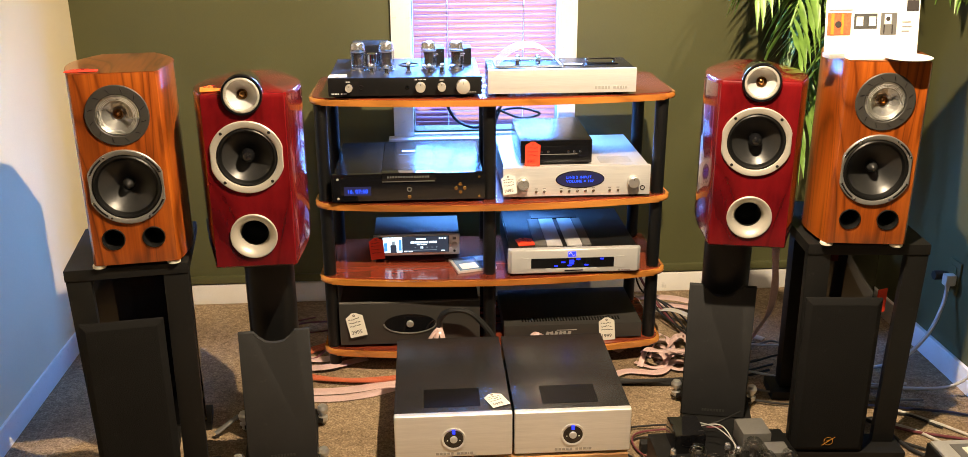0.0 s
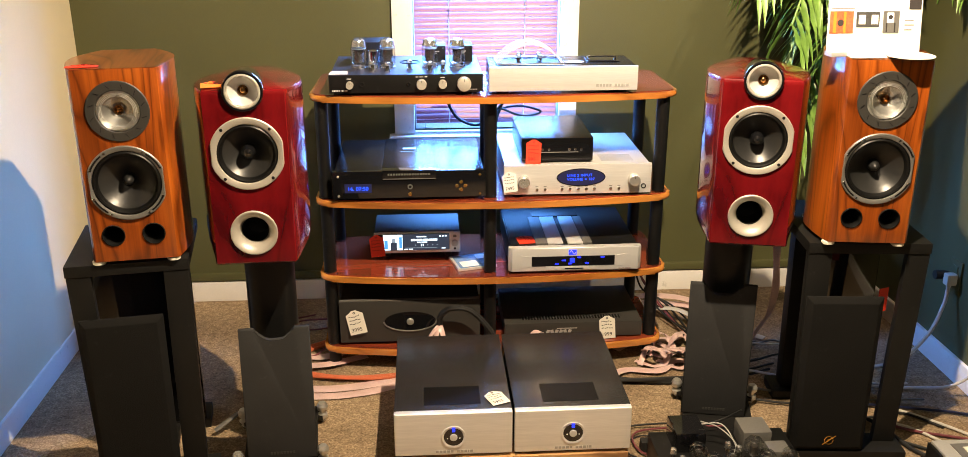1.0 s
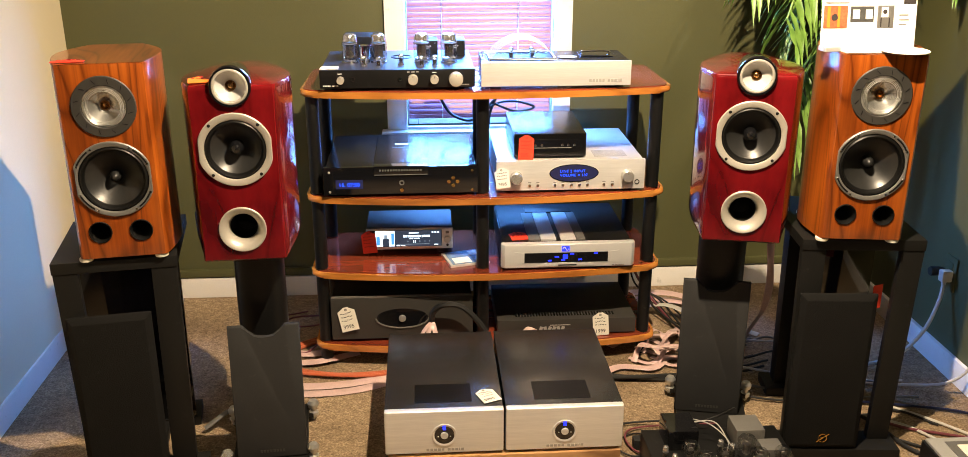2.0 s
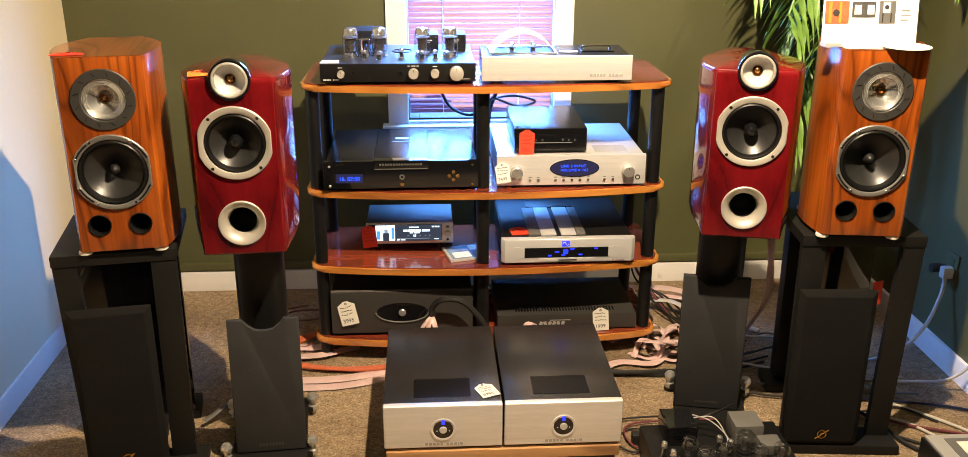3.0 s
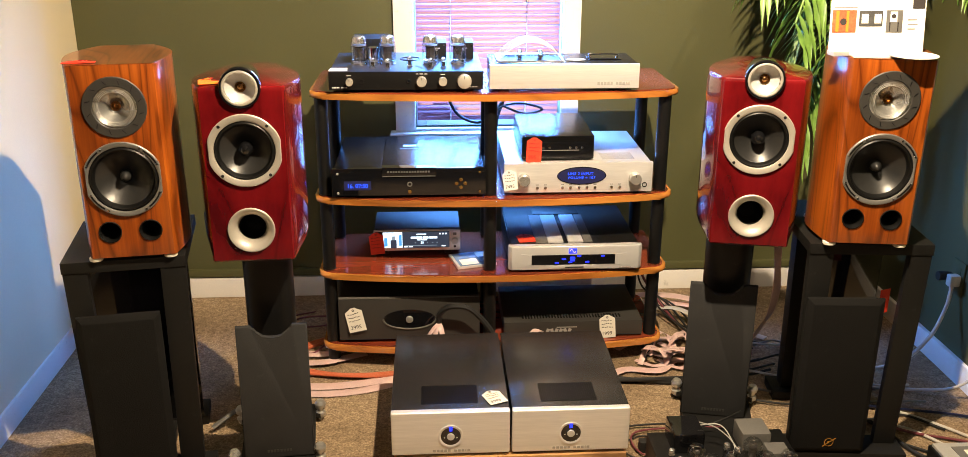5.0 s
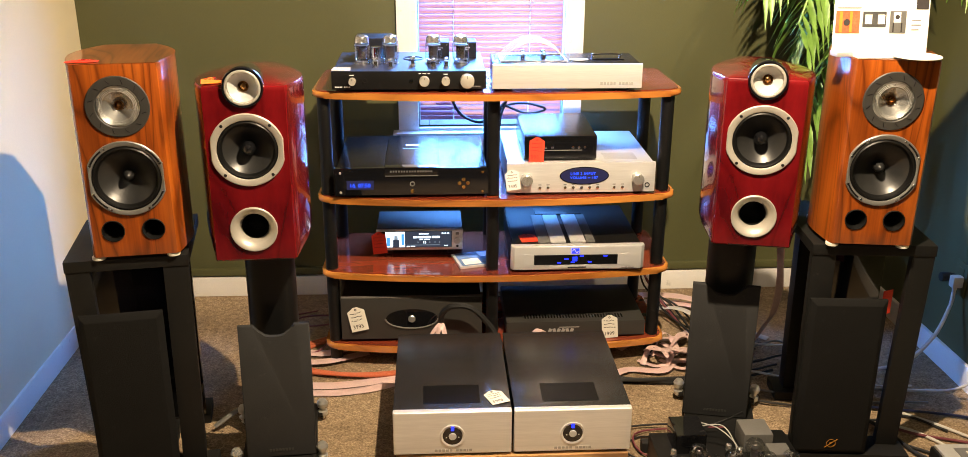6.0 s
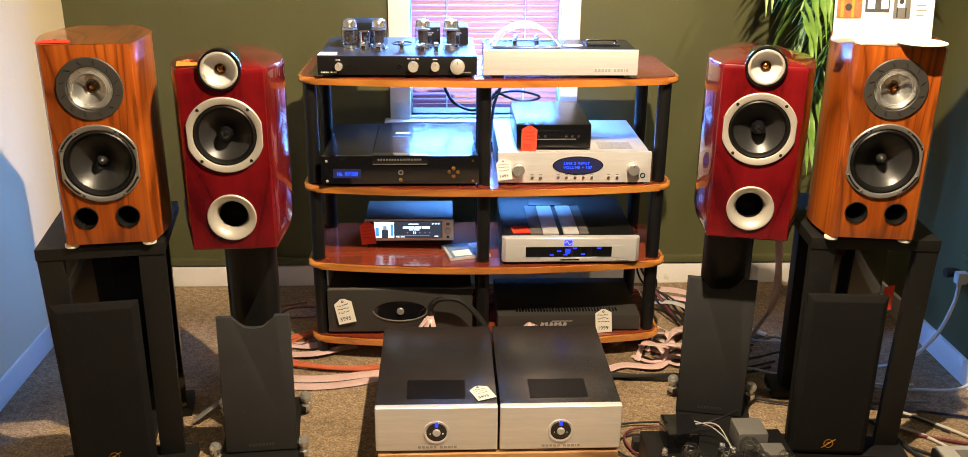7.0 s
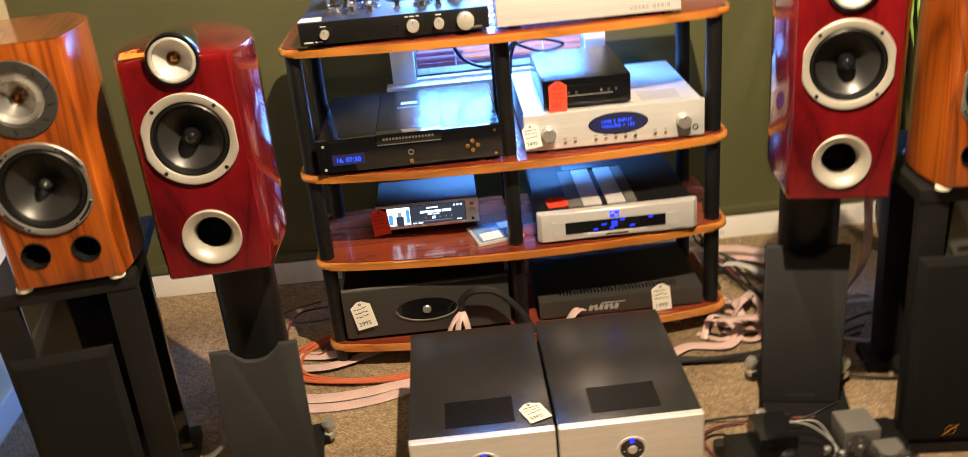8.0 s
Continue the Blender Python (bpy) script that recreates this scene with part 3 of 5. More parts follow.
def domed(outline, h, rise, face):
    """A cabinet with this plan, a softened rim, and a top that swells by rise towards its middle."""
    bm = bmesh.new()
    cx, cy = 0.0, sum(y for x, y in outline) / len(outline)
    steps = [(0.985, 0.0), (1.0, 0.004), (1.0, 0.015), (1.0, 0.03), (1.0, 0.055), (1.0, h - 0.012), (0.992, h - 0.004), (0.975, h)]
    steps += [(q, h + rise * (1 - q * q)) for q in (0.93, 0.84, 0.70, 0.52, 0.32, 0.14)]

    def tuck(x, z):
        k = 1 - 0.75 * max(0.0, 1 - z / 0.055) ** 2
        return math.copysign(min(abs(x), face) + max(0.0, abs(x) - face) * k, x)

    rings = [[bm.verts.new((cx + (tuck(x, z) - cx) * q, cy + (y - cy) * q, z)) for x, y in outline] for q, z in steps]
    n = len(outline)
    for a, b in zip(rings, rings[1:]):
        for i in range(n):
            bm.faces.new((a[i], a[(i + 1) % n], b[(i + 1) % n], b[i]))
    bm.faces.new(rings[0])
    bm.faces.new(rings[-1])
    return bm


def red_speaker(at, turn, label):
    sp = thing("bookshelf_speaker", label, "speaker", at, turn, "red bookshelf speakers")
    H = 0.468
    cut = bmesh.new()
    rod((0, 0.034, 0.466), 0.0452, 0.05, "y", 48, bm=cut)
    rod((0, 0.08, 0.304), 0.082, 0.10, "y", 48, bm=cut)
    rod((0, 0.12, 0.088), 0.0575, 0.14, "y", 48, bm=cut)
    body = domed(boat(0.107, 0.140, 0.050, 0.350, 0.36, 0.004), H, 0.020, 0.107)
    bored("cabinet", body, cut, sp, BURL)
    hous = lathe([(0.0, -0.20), (0.018, -0.19), (0.036, -0.14), (0.047, -0.07), (0.0515, -0.02), (0.0525, 0.004), (0.050, 0.008), (0.046, 0.008), (0.0455, 0.003), (0.0450, -0.03), (0.0, -0.03)], (0, 0, 0.466), "y", 48)
    part("tweeter_housing", hous, GLOSSBLK, sp, "glossy black tweeter pod")
    driver("tweeter", (0, 0.466), sp, 0.0455, CREAMFRAME, 0.0375, 0.018, MATSILVER, False,
           [(0.0135, -0.018), (0.0135, -0.0125), (0.011, -0.013), (0.0095, -0.016), (0.0055, -0.012), (0, -0.009)], COPPER, proud=0.009, label="gold dome tweeter in a pale flare")
    driver("woofer", (0, 0.304), sp, 0.096, CREAMFRAME, 0.067, 0.038, CONE, True,
           [(0.0185, -0.038), (0.0185, -0.018), (0.0165, -0.009), (0.011, -0.001), (0.0045, 0.003), (0, 0.004)], GLOSSBLK, flats=0.955,
           bolts=ring_bolts(0.0885, (47, 133, 227, 313), 0.0042), label="black cone woofer in a champagne basket")
    flare = lathe([(0.0615, -0.001), (0.0615, 0.004), (0.0595, 0.0055), (0.056, 0.005), (0.044, -0.003), (0.038, -0.016), (0.036, -0.03), (0.0355, -0.11), (0, -0.11)], (0, 0, 0.088), "y", 56)
    fl = part("port", flare, CREAMFRAME, sp, "champagne flared bass port")
    part("port_tube", lathe([(0.0355, -0.028), (0.0345, -0.03), (0.0345, -0.105), (0, -0.105)], (0, 0, 0.088), "y", 40), BLACK, fl)
    return sp


def slant_stand(at, turn, mirror, label):
    st = thing("speaker_stand", label, "stand", at, turn, "open-frame stands")
    H = 0.668
    wide, deep = (0.026, 0.05) if mirror else (0.0, 0.0)
    part("top_plate", box(-0.150 - wide, 0.165, 0.0, 0.340 + deep, H - 0.032, H, 0.004), STANDBLK, st)

    def leg(x0, x1, y0, y1, dx):
        b = box(x0, x1, y0, y1, 0.031, H - 0.0325, 0.003)
        for v in b.verts:
            v.co.x += dx * (1 - v.co.z / H)
        return part("leg", b, STANDBLK, st)

    leg(-0.149 - wide, -0.087 - wide, 0.003, 0.028, 0.018)
    leg(0.098, 0.164, 0.003, 0.028, -0.008)
    inner = 0.100 if mirror else 0.130
    leg(inner - 0.070, inner, 0.280 + deep, 0.335 + deep, -0.008)
    leg(-0.130 - wide, -0.060 - wide, 0.280 + deep, 0.335 + deep, 0.0)
    part("back_panel", box(-0.164, 0.025 if mirror else 0.138, 0.255 + deep, 0.275 + deep, 0.031, H - 0.0325, 0.003), GLOSSBLK, st, "polished black rear panel")
    part("base_bar", box(-0.175, 0.19, -0.055, 0.05, 0.0, 0.0305, 0.004), STANDBLK, st)
    part("base_bar", box(-0.150 - wide, 0.124 if mirror else 0.150, 0.250 + deep, 0.36 + deep, 0.0, 0.0305, 0.004), STANDBLK, st)
    part("base_bar", box(-0.05, 0.06, 0.0505, 0.2495 + deep, 0.0, 0.028, 0.004), STANDBLK, st)
    if mirror:
        for o in st.children:
            o.data.transform(Matrix.Diagonal((-1, 1, 1, 1)))
            o.data.flip_normals()
    return st


def column_stand(at, turn, label, cy=0.165):
    st = thing("speaker_stand", label, "stand", at, turn, "column stands")
    H = 0.652
    part("base_plate", box(-0.106, 0.106, -0.06, 0.285, 0.022, 0.040, 0.005), STANDBLK, st)
    prof = [(0.070 * math.copysign(abs(math.cos(a)) ** 0.7, math.cos(a)), cy + 0.062 * math.copysign(abs(math.sin(a)) ** 0.7, math.sin(a))) for a in [2 * math.pi * i / 40 for i in range(40)]]
    part("column", slab(prof, 0.0405, H - 0.0145), BLACK, st)
    part("top_plate", box(-0.085, 0.085, cy - 0.10, cy + 0.10, H - 0.014, H - 0.001, 0.003), STANDBLK, st)
    for x in (-0.121, 0.121):
        for y in (0.0, 0.245):
            lug = part("lug", box(min(x, x * 0.8), max(x, x * 0.8), y - 0.016, y + 0.016, 0.018, 0.034, 0.003), STANDBLK, st)
            part("spike", lathe([(0, 0.0), (0.0035, 0.004), (0.010, 0.018), (0.015, 0.022), (0.015, 0.034), (0.009, 0.037), (0.009, 0.046), (0.0155, 0.050), (0.0175, 0.062), (0.012, 0.072), (0, 0.076)], (x, y, 0), "z", 20), KNOBMETAL, lug, "chrome levelling spike")
    return st


def plain_grille(at, turn, lean, label):
    g = thing("speaker_grille", label, "grille", at, turn, "black cloth grilles", lean)
    h, w, b = 0.490, 0.107, 0.016
    bm = bmesh.new()
    f = [bm.verts.new(p) for p in ((-w + b, -0.022, b), (w - b, -0.022, b), (w - b, -0.022, h - b), (-w + b, -0.022, h - b))]
    m = [bm.verts.new(p) for p in ((-w, -0.010, 0), (w, -0.010, 0), (w, -0.010, h), (-w, -0.010, h))]
    k = [bm.verts.new(p) for p in ((-w, 0, 0), (w, 0, 0), (w, 0, h), (-w, 0, h))]
    bm.faces.new(f), bm.faces.new(k)
    for a, c in ((f, m), (m, k)):
        for i in range(4):
            bm.faces.new((a[i], a[(i + 1) % 4], c[(i + 1) % 4], c[i]))
    bmesh.ops.bevel(bm, geom=list(bm.edges), offset=0.002, segments=2, profile=0.6, affect="EDGES")
    part("cloth_panel", bm, CLOTH, g, smooth=50)
    badge = lathe([(0.0135, 0.0), (0.0135, 0.0018), (0.0115, 0.0018), (0.0115, 0.0)], (0.0, -0.0222, 0.040), "y", 28)
    part("badge", badge, GOLD, g, "round gold badge")
    bar = box(-0.023, 0.023, -0.0242, -0.0224, -0.0014, 0.0014)
    part("badge_stroke", moved(bar, 0, 0, 0.040, 0, -38, 0), GOLD, g)
    bar = box(-0.010, 0.010, -0.0242, -0.0224, -0.0012, 0.0012)
    part("badge_stroke", moved(bar, 0.003, 0, 0.044, 0, -20, 0), GOLD, g)
    return g


def arch_grille(at, turn, lean, h, label):
    g = thing("speaker_grille", label, "grille", at, turn, "black cloth grilles", lean)
    w = 0.098
    pts = [(-w, 0), (w, 0), (w, h), (0.058, h)] + [(0.055 * math.cos(radians(a)), h + 0.004 - 0.040 * abs(math.sin(radians(a))) ** 0.75) for a in range(6, 175, 14)] + [(-0.058, h), (-w, h)]
    part("cloth_panel", upright(slab(pts, 0.0, 0.018, 0.004, 2)), ARCHCLOTH, g, smooth=50)
    for x in (-0.034, -0.025, -0.016, -0.007, 0.002, 0.011, 0.020, 0.029):
        part("lettering_bar", box(x, x + 0.006, -0.0192, -0.0181, 0.018, 0.026), CHARCOAL, g)
    return g


wooden_speaker((-0.754, 2.338, 0.679), 8, "rosewood bookshelf speaker with a red tag on top")
wooden_speaker((1.214, 2.338, 0.679), -8, "rosewood bookshelf speaker under a paper placard")
red_speaker((-0.449, 2.360, 0.6525), 3, "glossy dark red bookshelf speaker with an orange tag")
red_speaker((0.906, 2.410, 0.6525), -12.5, "glossy dark red bookshelf speaker beside a potted palm")
slant_stand((-0.795, 2.345, 0), 8.5, False, "black open-frame speaker stand with a leaning grille")
slant_stand((1.236, 2.362, 0), -5, True, "black open-frame speaker stand beside the wall cords")
column_stand((-0.430, 2.363, 0), 6, "black column speaker stand on chrome spikes", 0.185)
column_stand((0.886, 2.431, 0), -12.5, "black column speaker stand behind a tube amplifier", 0.205)
plain_grille((-0.812, 2.320, 0.031), 9, -1, "black cloth speaker grille leaning on a stand")
plain_grille((1.174, 2.330, 0.031), -5, -1, "black cloth speaker grille with a gold badge")
arch_grille((-0.424, 2.372, 0.041), 5, -5, 0.405, "black cloth grille with an arched cut-out")
arch_grille((0.893, 2.535, 0.041), -12.5, -1, 0.442, "black cloth grille leaning against a column")

# ---------------------------------------------------------------- audio components


def knob(x, z, r, h, mat, parent, y=0.0, label=""):
    k = lathe([(0, -0.001), (r * 1.02, -0.001), (r, 0.002), (r * 0.97, h - 0.001), (r * 0.90, h), (0, h)], (x, y, z), "y", 32)
    kb = part("knob", k, mat, parent, label)
    part("pointer", box(x - 0.0006, x + 0.0006, y - h - 0.0008, y - h + 0.001, z + r * 0.4, z + r * 0.85), INK, kb)
    return kb


def bars(x, z, widths, h, mat, parent, y=-0.0008, gap=0.004, name="lettering_bar"):
    """A worn maker's name or a caption as plain strokes."""
    for w in widths:
        part(name, box(x, x + w, y - 0.0008, y + 0.0008, z, z + h), mat, parent)
        x += w + gap


def feet(parent, w, d, z, r=0.018, mat=None, inset=0.05):
    for x in (-w / 2 + inset, w / 2 - inset):
        for y in (inset, d - inset):
            part("foot", rod((x, y, 0), r, z, n=20, bev=0.002), mat or RUBBER, parent)


def vacuum_tube(x, y, z, r, h, parent, big=True, globe=False):
    """A socketed tube: collar, blown glass, dark ribbed plate between mica discs, and a silvered or clear crown."""
    b = lathe([(0, 0), (r * 1.02, 0), (r * 1.02, h * 0.05), (r * 0.86, h * 0.06), (r * 0.86, h * 0.16), (0, h * 0.16)], (x, y, z), "z", 24)
    base = part("tube", b, CHROME if not globe else BLACK, parent, "glass vacuum tube" if big else "small glass vacuum tube")
    if globe:
        shell = [(r * 0.62, h * 0.14), (r * 0.70, h * 0.24), (r * 0.92, h * 0.42), (r, h * 0.62), (r * 0.93, h * 0.80), (r * 0.68, h * 0.94), (r * 0.3, h * 0.99), (0, h)]
    else:
        shell = [(r * 0.8, h * 0.13), (r * 0.98, h * 0.17), (r, h * 0.26), (r, h * 0.66), (r * 0.94, h * 0.74), (r * 0.87, h * 0.80), (r * 0.86, h * 0.88), (r * 0.74, h * 0.95), (r * 0.42, h * 0.99), (0, h)]
    part("glass", lathe(shell, (x, y, z), "z", 28), GLASS, base)
    k = 0.40 if globe else 0.60
    part("plate", lathe([(0, h * 0.20), (r * k, h * 0.20), (r * k * 0.9, h * 0.30), (r * k, h * 0.31), (r * k * 0.9, h * 0.42), (r * k, h * 0.43), (r * k, h * 0.62), (0, h * 0.62)], (x, y, z), "z", 8 if big else 12), PLATE, base)
    if not globe:
        part("mica", lathe([(0, h * 0.645), (r * 0.88, h * 0.645), (r * 0.88, h * 0.655), (0, h * 0.655)], (x, y, z), "z", 20), ETCH, base)
        part("getter", lathe([(r * 0.92, h * 0.735), (r * 0.845, h * 0.80), (r * 0.835, h * 0.88), (r * 0.715, h * 0.94), (r * 0.40, h * 0.978), (0, h * 0.985)], (x, y, z), "z", 24), GETTER, base, "silvered getter flash")
    else:
        part("getter", lathe([(r * 0.40, h * 0.80), (r * 0.44, h * 0.81), (r * 0.44, h * 0.825), (r * 0.40, h * 0.835), (r * 0.36, h * 0.82)], (x, y, z), "z", 20), PLATE, base, "small wire getter ring")
    return base


def tube_integrated(at):
    d = thing("tube_amplifier", "black integrated tube amplifier with glowing chrome-topped tubes", "amplifier", at)
    W, D, H = 0.487, 0.36, 0.066
    part("chassis", box(-W / 2 + 0.004, W / 2 - 0.004, 0.011, D, 0.011, H - 0.003, 0.003), BLACK, d)
    part("top_plate", box(-W / 2 + 0.003, W / 2 - 0.003, 0.011, D, H - 0.0028, H, 0.001), TOPPLATE, d)
    part("front_panel", box(-W / 2, W / 2, 0.0, 0.0108, 0.009, H + 0.001, 0.0025), BLACK, d)
    feet(d, W, D, 0.0108)
    for x, r in ((-0.178, 0.0115), (0.048, 0.016), (0.115, 0.0135), (0.183, 0.0225)):
        knob(x, 0.036, r, 0.020, CREAMFRAME, d, 0, "brushed champagne knob")
    part("headphone_socket", lathe([(0.008, 0), (0.008, 0.002), (0.0055, 0.002), (0.005, -0.003), (0, -0.003)], (-0.140, 0, 0.036), "y", 20), BLACK, d)
    part("headphone_socket", lathe([(0.006, 0), (0.006, 0.003), (0.0035, 0.003), (0.003, -0.003), (0, -0.003)], (0.007, 0, 0.036), "y", 20), CHROME, d)
    bars(-0.233, 0.0155, (0.0030, 0.0036, 0.0030, 0.0036, 0.0030), 0.0038, WHITEINK, d, gap=0.0016)
    bars(-0.204, 0.0155, (0.0036, 0.0030, 0.0030, 0.0036), 0.0038, WHITEINK, d, gap=0.0016)
    bars(0.200, 0.0155, (0.0044, 0.0030, 0.0036, 0.0030, 0.0036), 0.0036, GREYINK, d, gap=0.0016)
    bars(0.030, 0.058, (0.008, 0.012, 0.008), 0.002, WHITEINK, d)
    bars(0.108, 0.056, (0.014,), 0.002, WHITEINK, d)
    bars(-0.187, 0.054, (0.014,), 0.002, WHITEINK, d)
    for x in (-0.154, -0.062, 0.077, 0.166):
        vacuum_tube(x, 0.128, H, 0.0265, 0.097, d)
    for x, y in ((-0.108, 0.065), (-0.060, 0.050), (0.010, 0.085), (0.076, 0.05), (0.118, 0.06)):
        vacuum_tube(x, y, H, 0.0100, 0.034, d, False)
    part("capacitor", rod((-0.108, 0.125, H), 0.017, 0.058, n=28, bev=0.002), CHROME, d)
    part("tube_ring", lathe([(0.030, 0.020), (0.034, 0.0215), (0.034, 0.023), (0.030, 0.0245), (0.028, 0.022)], (0.012, 0.105, H), "z", 32), BLACK, d)
    part("transformer", box(-0.182, -0.060, 0.22, 0.33, H, H + 0.070, 0.006), BLACK, d)
    for x in (0.105, 0.196):
        t = part("transformer", box(x - 0.026, x + 0.026, 0.22, 0.31, H, H + 0.056, 0.005), BLACK, d)
        part("transformer_screw", rod((x + 0.018, 0.2195, H + 0.047), 0.003, 0.002, "y", 10), CHROME, t)
        bars(x - 0.02, H + 0.036, (0.024,), 0.002, WHITEINK, t, 0.2192)
        bars(x - 0.02, H + 0.030, (0.018,), 0.002, WHITEINK, t, 0.2192)
    return d


def silver_phono(at):
    d = thing("preamplifier", "silver-fronted tube preamplifier with a wire tube guard", "amplifier", at)
    W, D, H = 0.478, 0.21, 0.088
    part("chassis", box(-W / 2 + 0.004, W / 2 - 0.004, 0.013, D, 0.012, H - 0.002, 0.002), ANOD, d)
    part("front_panel", box(-W / 2, W / 2, 0.0, 0.0128, 0.010, H, 0.003), SILVER, d, "brushed aluminium front panel")
    feet(d, W, D, 0.0118)
    x = 0.105
    for w in (0.008, 0.008, 0.008, 0.008, 0.007):
        part("engraved_bar", box(x, x + w, -0.0009, 0.0006, 0.022, 0.031), ETCH, d)
        x += w + 0.0025
    x += 0.008
    for w in (0.008, 0.008, 0.008, 0.003, 0.008):
        part("engraved_bar", box(x, x + w, -0.0009, 0.0006, 0.022, 0.031), ETCH, d)
        x += w + 0.0025
    part("well", box(-0.205, -0.005, 0.030, 0.155, H - 0.0019, H - 0.0002), BLACK, d)
    for pts in (((-0.21, 0.025), (0.0, 0.025)), ((0.0, 0.025), (0.0, 0.16)), ((0.0, 0.16), (-0.21, 0.16)), ((-0.21, 0.16), (-0.21, 0.025))):
        a, b = pts
        part("guard_rail", tube([(*a, H + 0.004), (*b, H + 0.004)], 0.0035, 8), CHROME, d)
    for k in range(5):
        y = 0.032 + 0.029 * k
        pts = [(-0.208 + 0.206 * i / 10, y, H + 0.003 + 0.062 * math.sin(math.pi * i / 10) ** 0.75) for i in range(11)]
        part("guard_wire", tube(pts, 0.0017, 8, 3), MATSILVER, d)
    for tx, ty in ((-0.14, 0.06), (-0.135, 0.10), (-0.07, 0.06), (-0.07, 0.10)):
        vacuum_tube(tx, ty, H, 0.0085, 0.030, d, False)
    part("handle", tube([(0.10, 0.125, H), (0.10, 0.125, H + 0.010), (0.185, 0.125, H + 0.010), (0.185, 0.125, H)], 0.003, 8), CHROME, d)
    part("smoked_cover", box(0.090, 0.195, 0.085, 0.165, H - 0.0018, H + 0.001, 0.001), GLOSSBLK, d)
    return d


def disc_player(at):
    d = thing("cd_player", "black top-loading compact disc player with a blue display", "player", at)
    W, D, H = 0.502, 0.425, 0.106
    part("body", box(-W / 2 + 0.006, W / 2 - 0.006, 0.0165, D, 0.012, H - 0.010, 0.002), ANOD, d)
    for a, b, h in ((-W / 2 + 0.008, -0.090, H - 0.006), (-0.088, 0.086, H - 0.004), (0.088, W / 2 - 0.008, H - 0.006)):
        part("top_panel", box(a, b, 0.018, D - 0.004, H - 0.0098, h, 0.002), ANOD, d)
    part("front_panel", box(-W / 2, W / 2, 0.0, 0.016, 0.010, H - 0.004, 0.002), GLOSSBLK, d, "polished black acrylic front")
    part("brow", box(-0.088, 0.088, -0.003, 0.030, H - 0.032, H - 0.001, 0.0015), GLOSSBLK, d)
    feet(d, W, D, 0.0118)
    for k in range(16):
        part("lettering_bar", box(-0.070 + k * 0.0088, -0.0645 + k * 0.0088, -0.0046, -0.0030, H - 0.0175, H - 0.0115), GREYFRAME, d)
    part("trim_line", box(-0.086, 0.086, -0.0042, -0.003, H - 0.031, H - 0.0285), GREYFRAME, d)
    part("display", box(-0.212, -0.124, -0.0010, 0.001, 0.030, 0.060), BLUEPANEL, d)
    part("display_digits", moved(word("16. 07:50", 0.0185), -0.203, -0.0018, 0.038), DISPLAY, d, "blue lit digits")
    part("logo_ring", lathe([(0.0085, 0), (0.0085, 0.002), (0.005, 0.002), (0.005, 0)], (0.002, 0, 0.048), "y", 24), GREYFRAME, d)
    for x, z, r in ((0.002, 0.023, 0.0065), (0.170, 0.062, 0.0062), (0.170, 0.036, 0.0062), (0.156, 0.049, 0.0062), (0.184, 0.049, 0.0062)):
        part("button", rod((x, 0.001, z), r, 0.005, "y", 20, 0.001), GOLD, d, "gold button")
    for x in (-0.232, 0.232):
        for z in (0.020, 0.086):
            part("screw", rod((x, 0.001, z), 0.0042, 0.0035, "y", 14, 0.0008), GOLD if x > 0 else CREAMFRAME, d)
    part("badge", box(-0.025, 0.022, 0.27, 0.292, H - 0.0041, H - 0.0032), WHITEINK, d)
    bars_top = box(-0.035, 0.032, 0.235, 0.243, H - 0.0041, H - 0.0034)
    part("badge_line", bars_top, GREYINK, d)
    return d


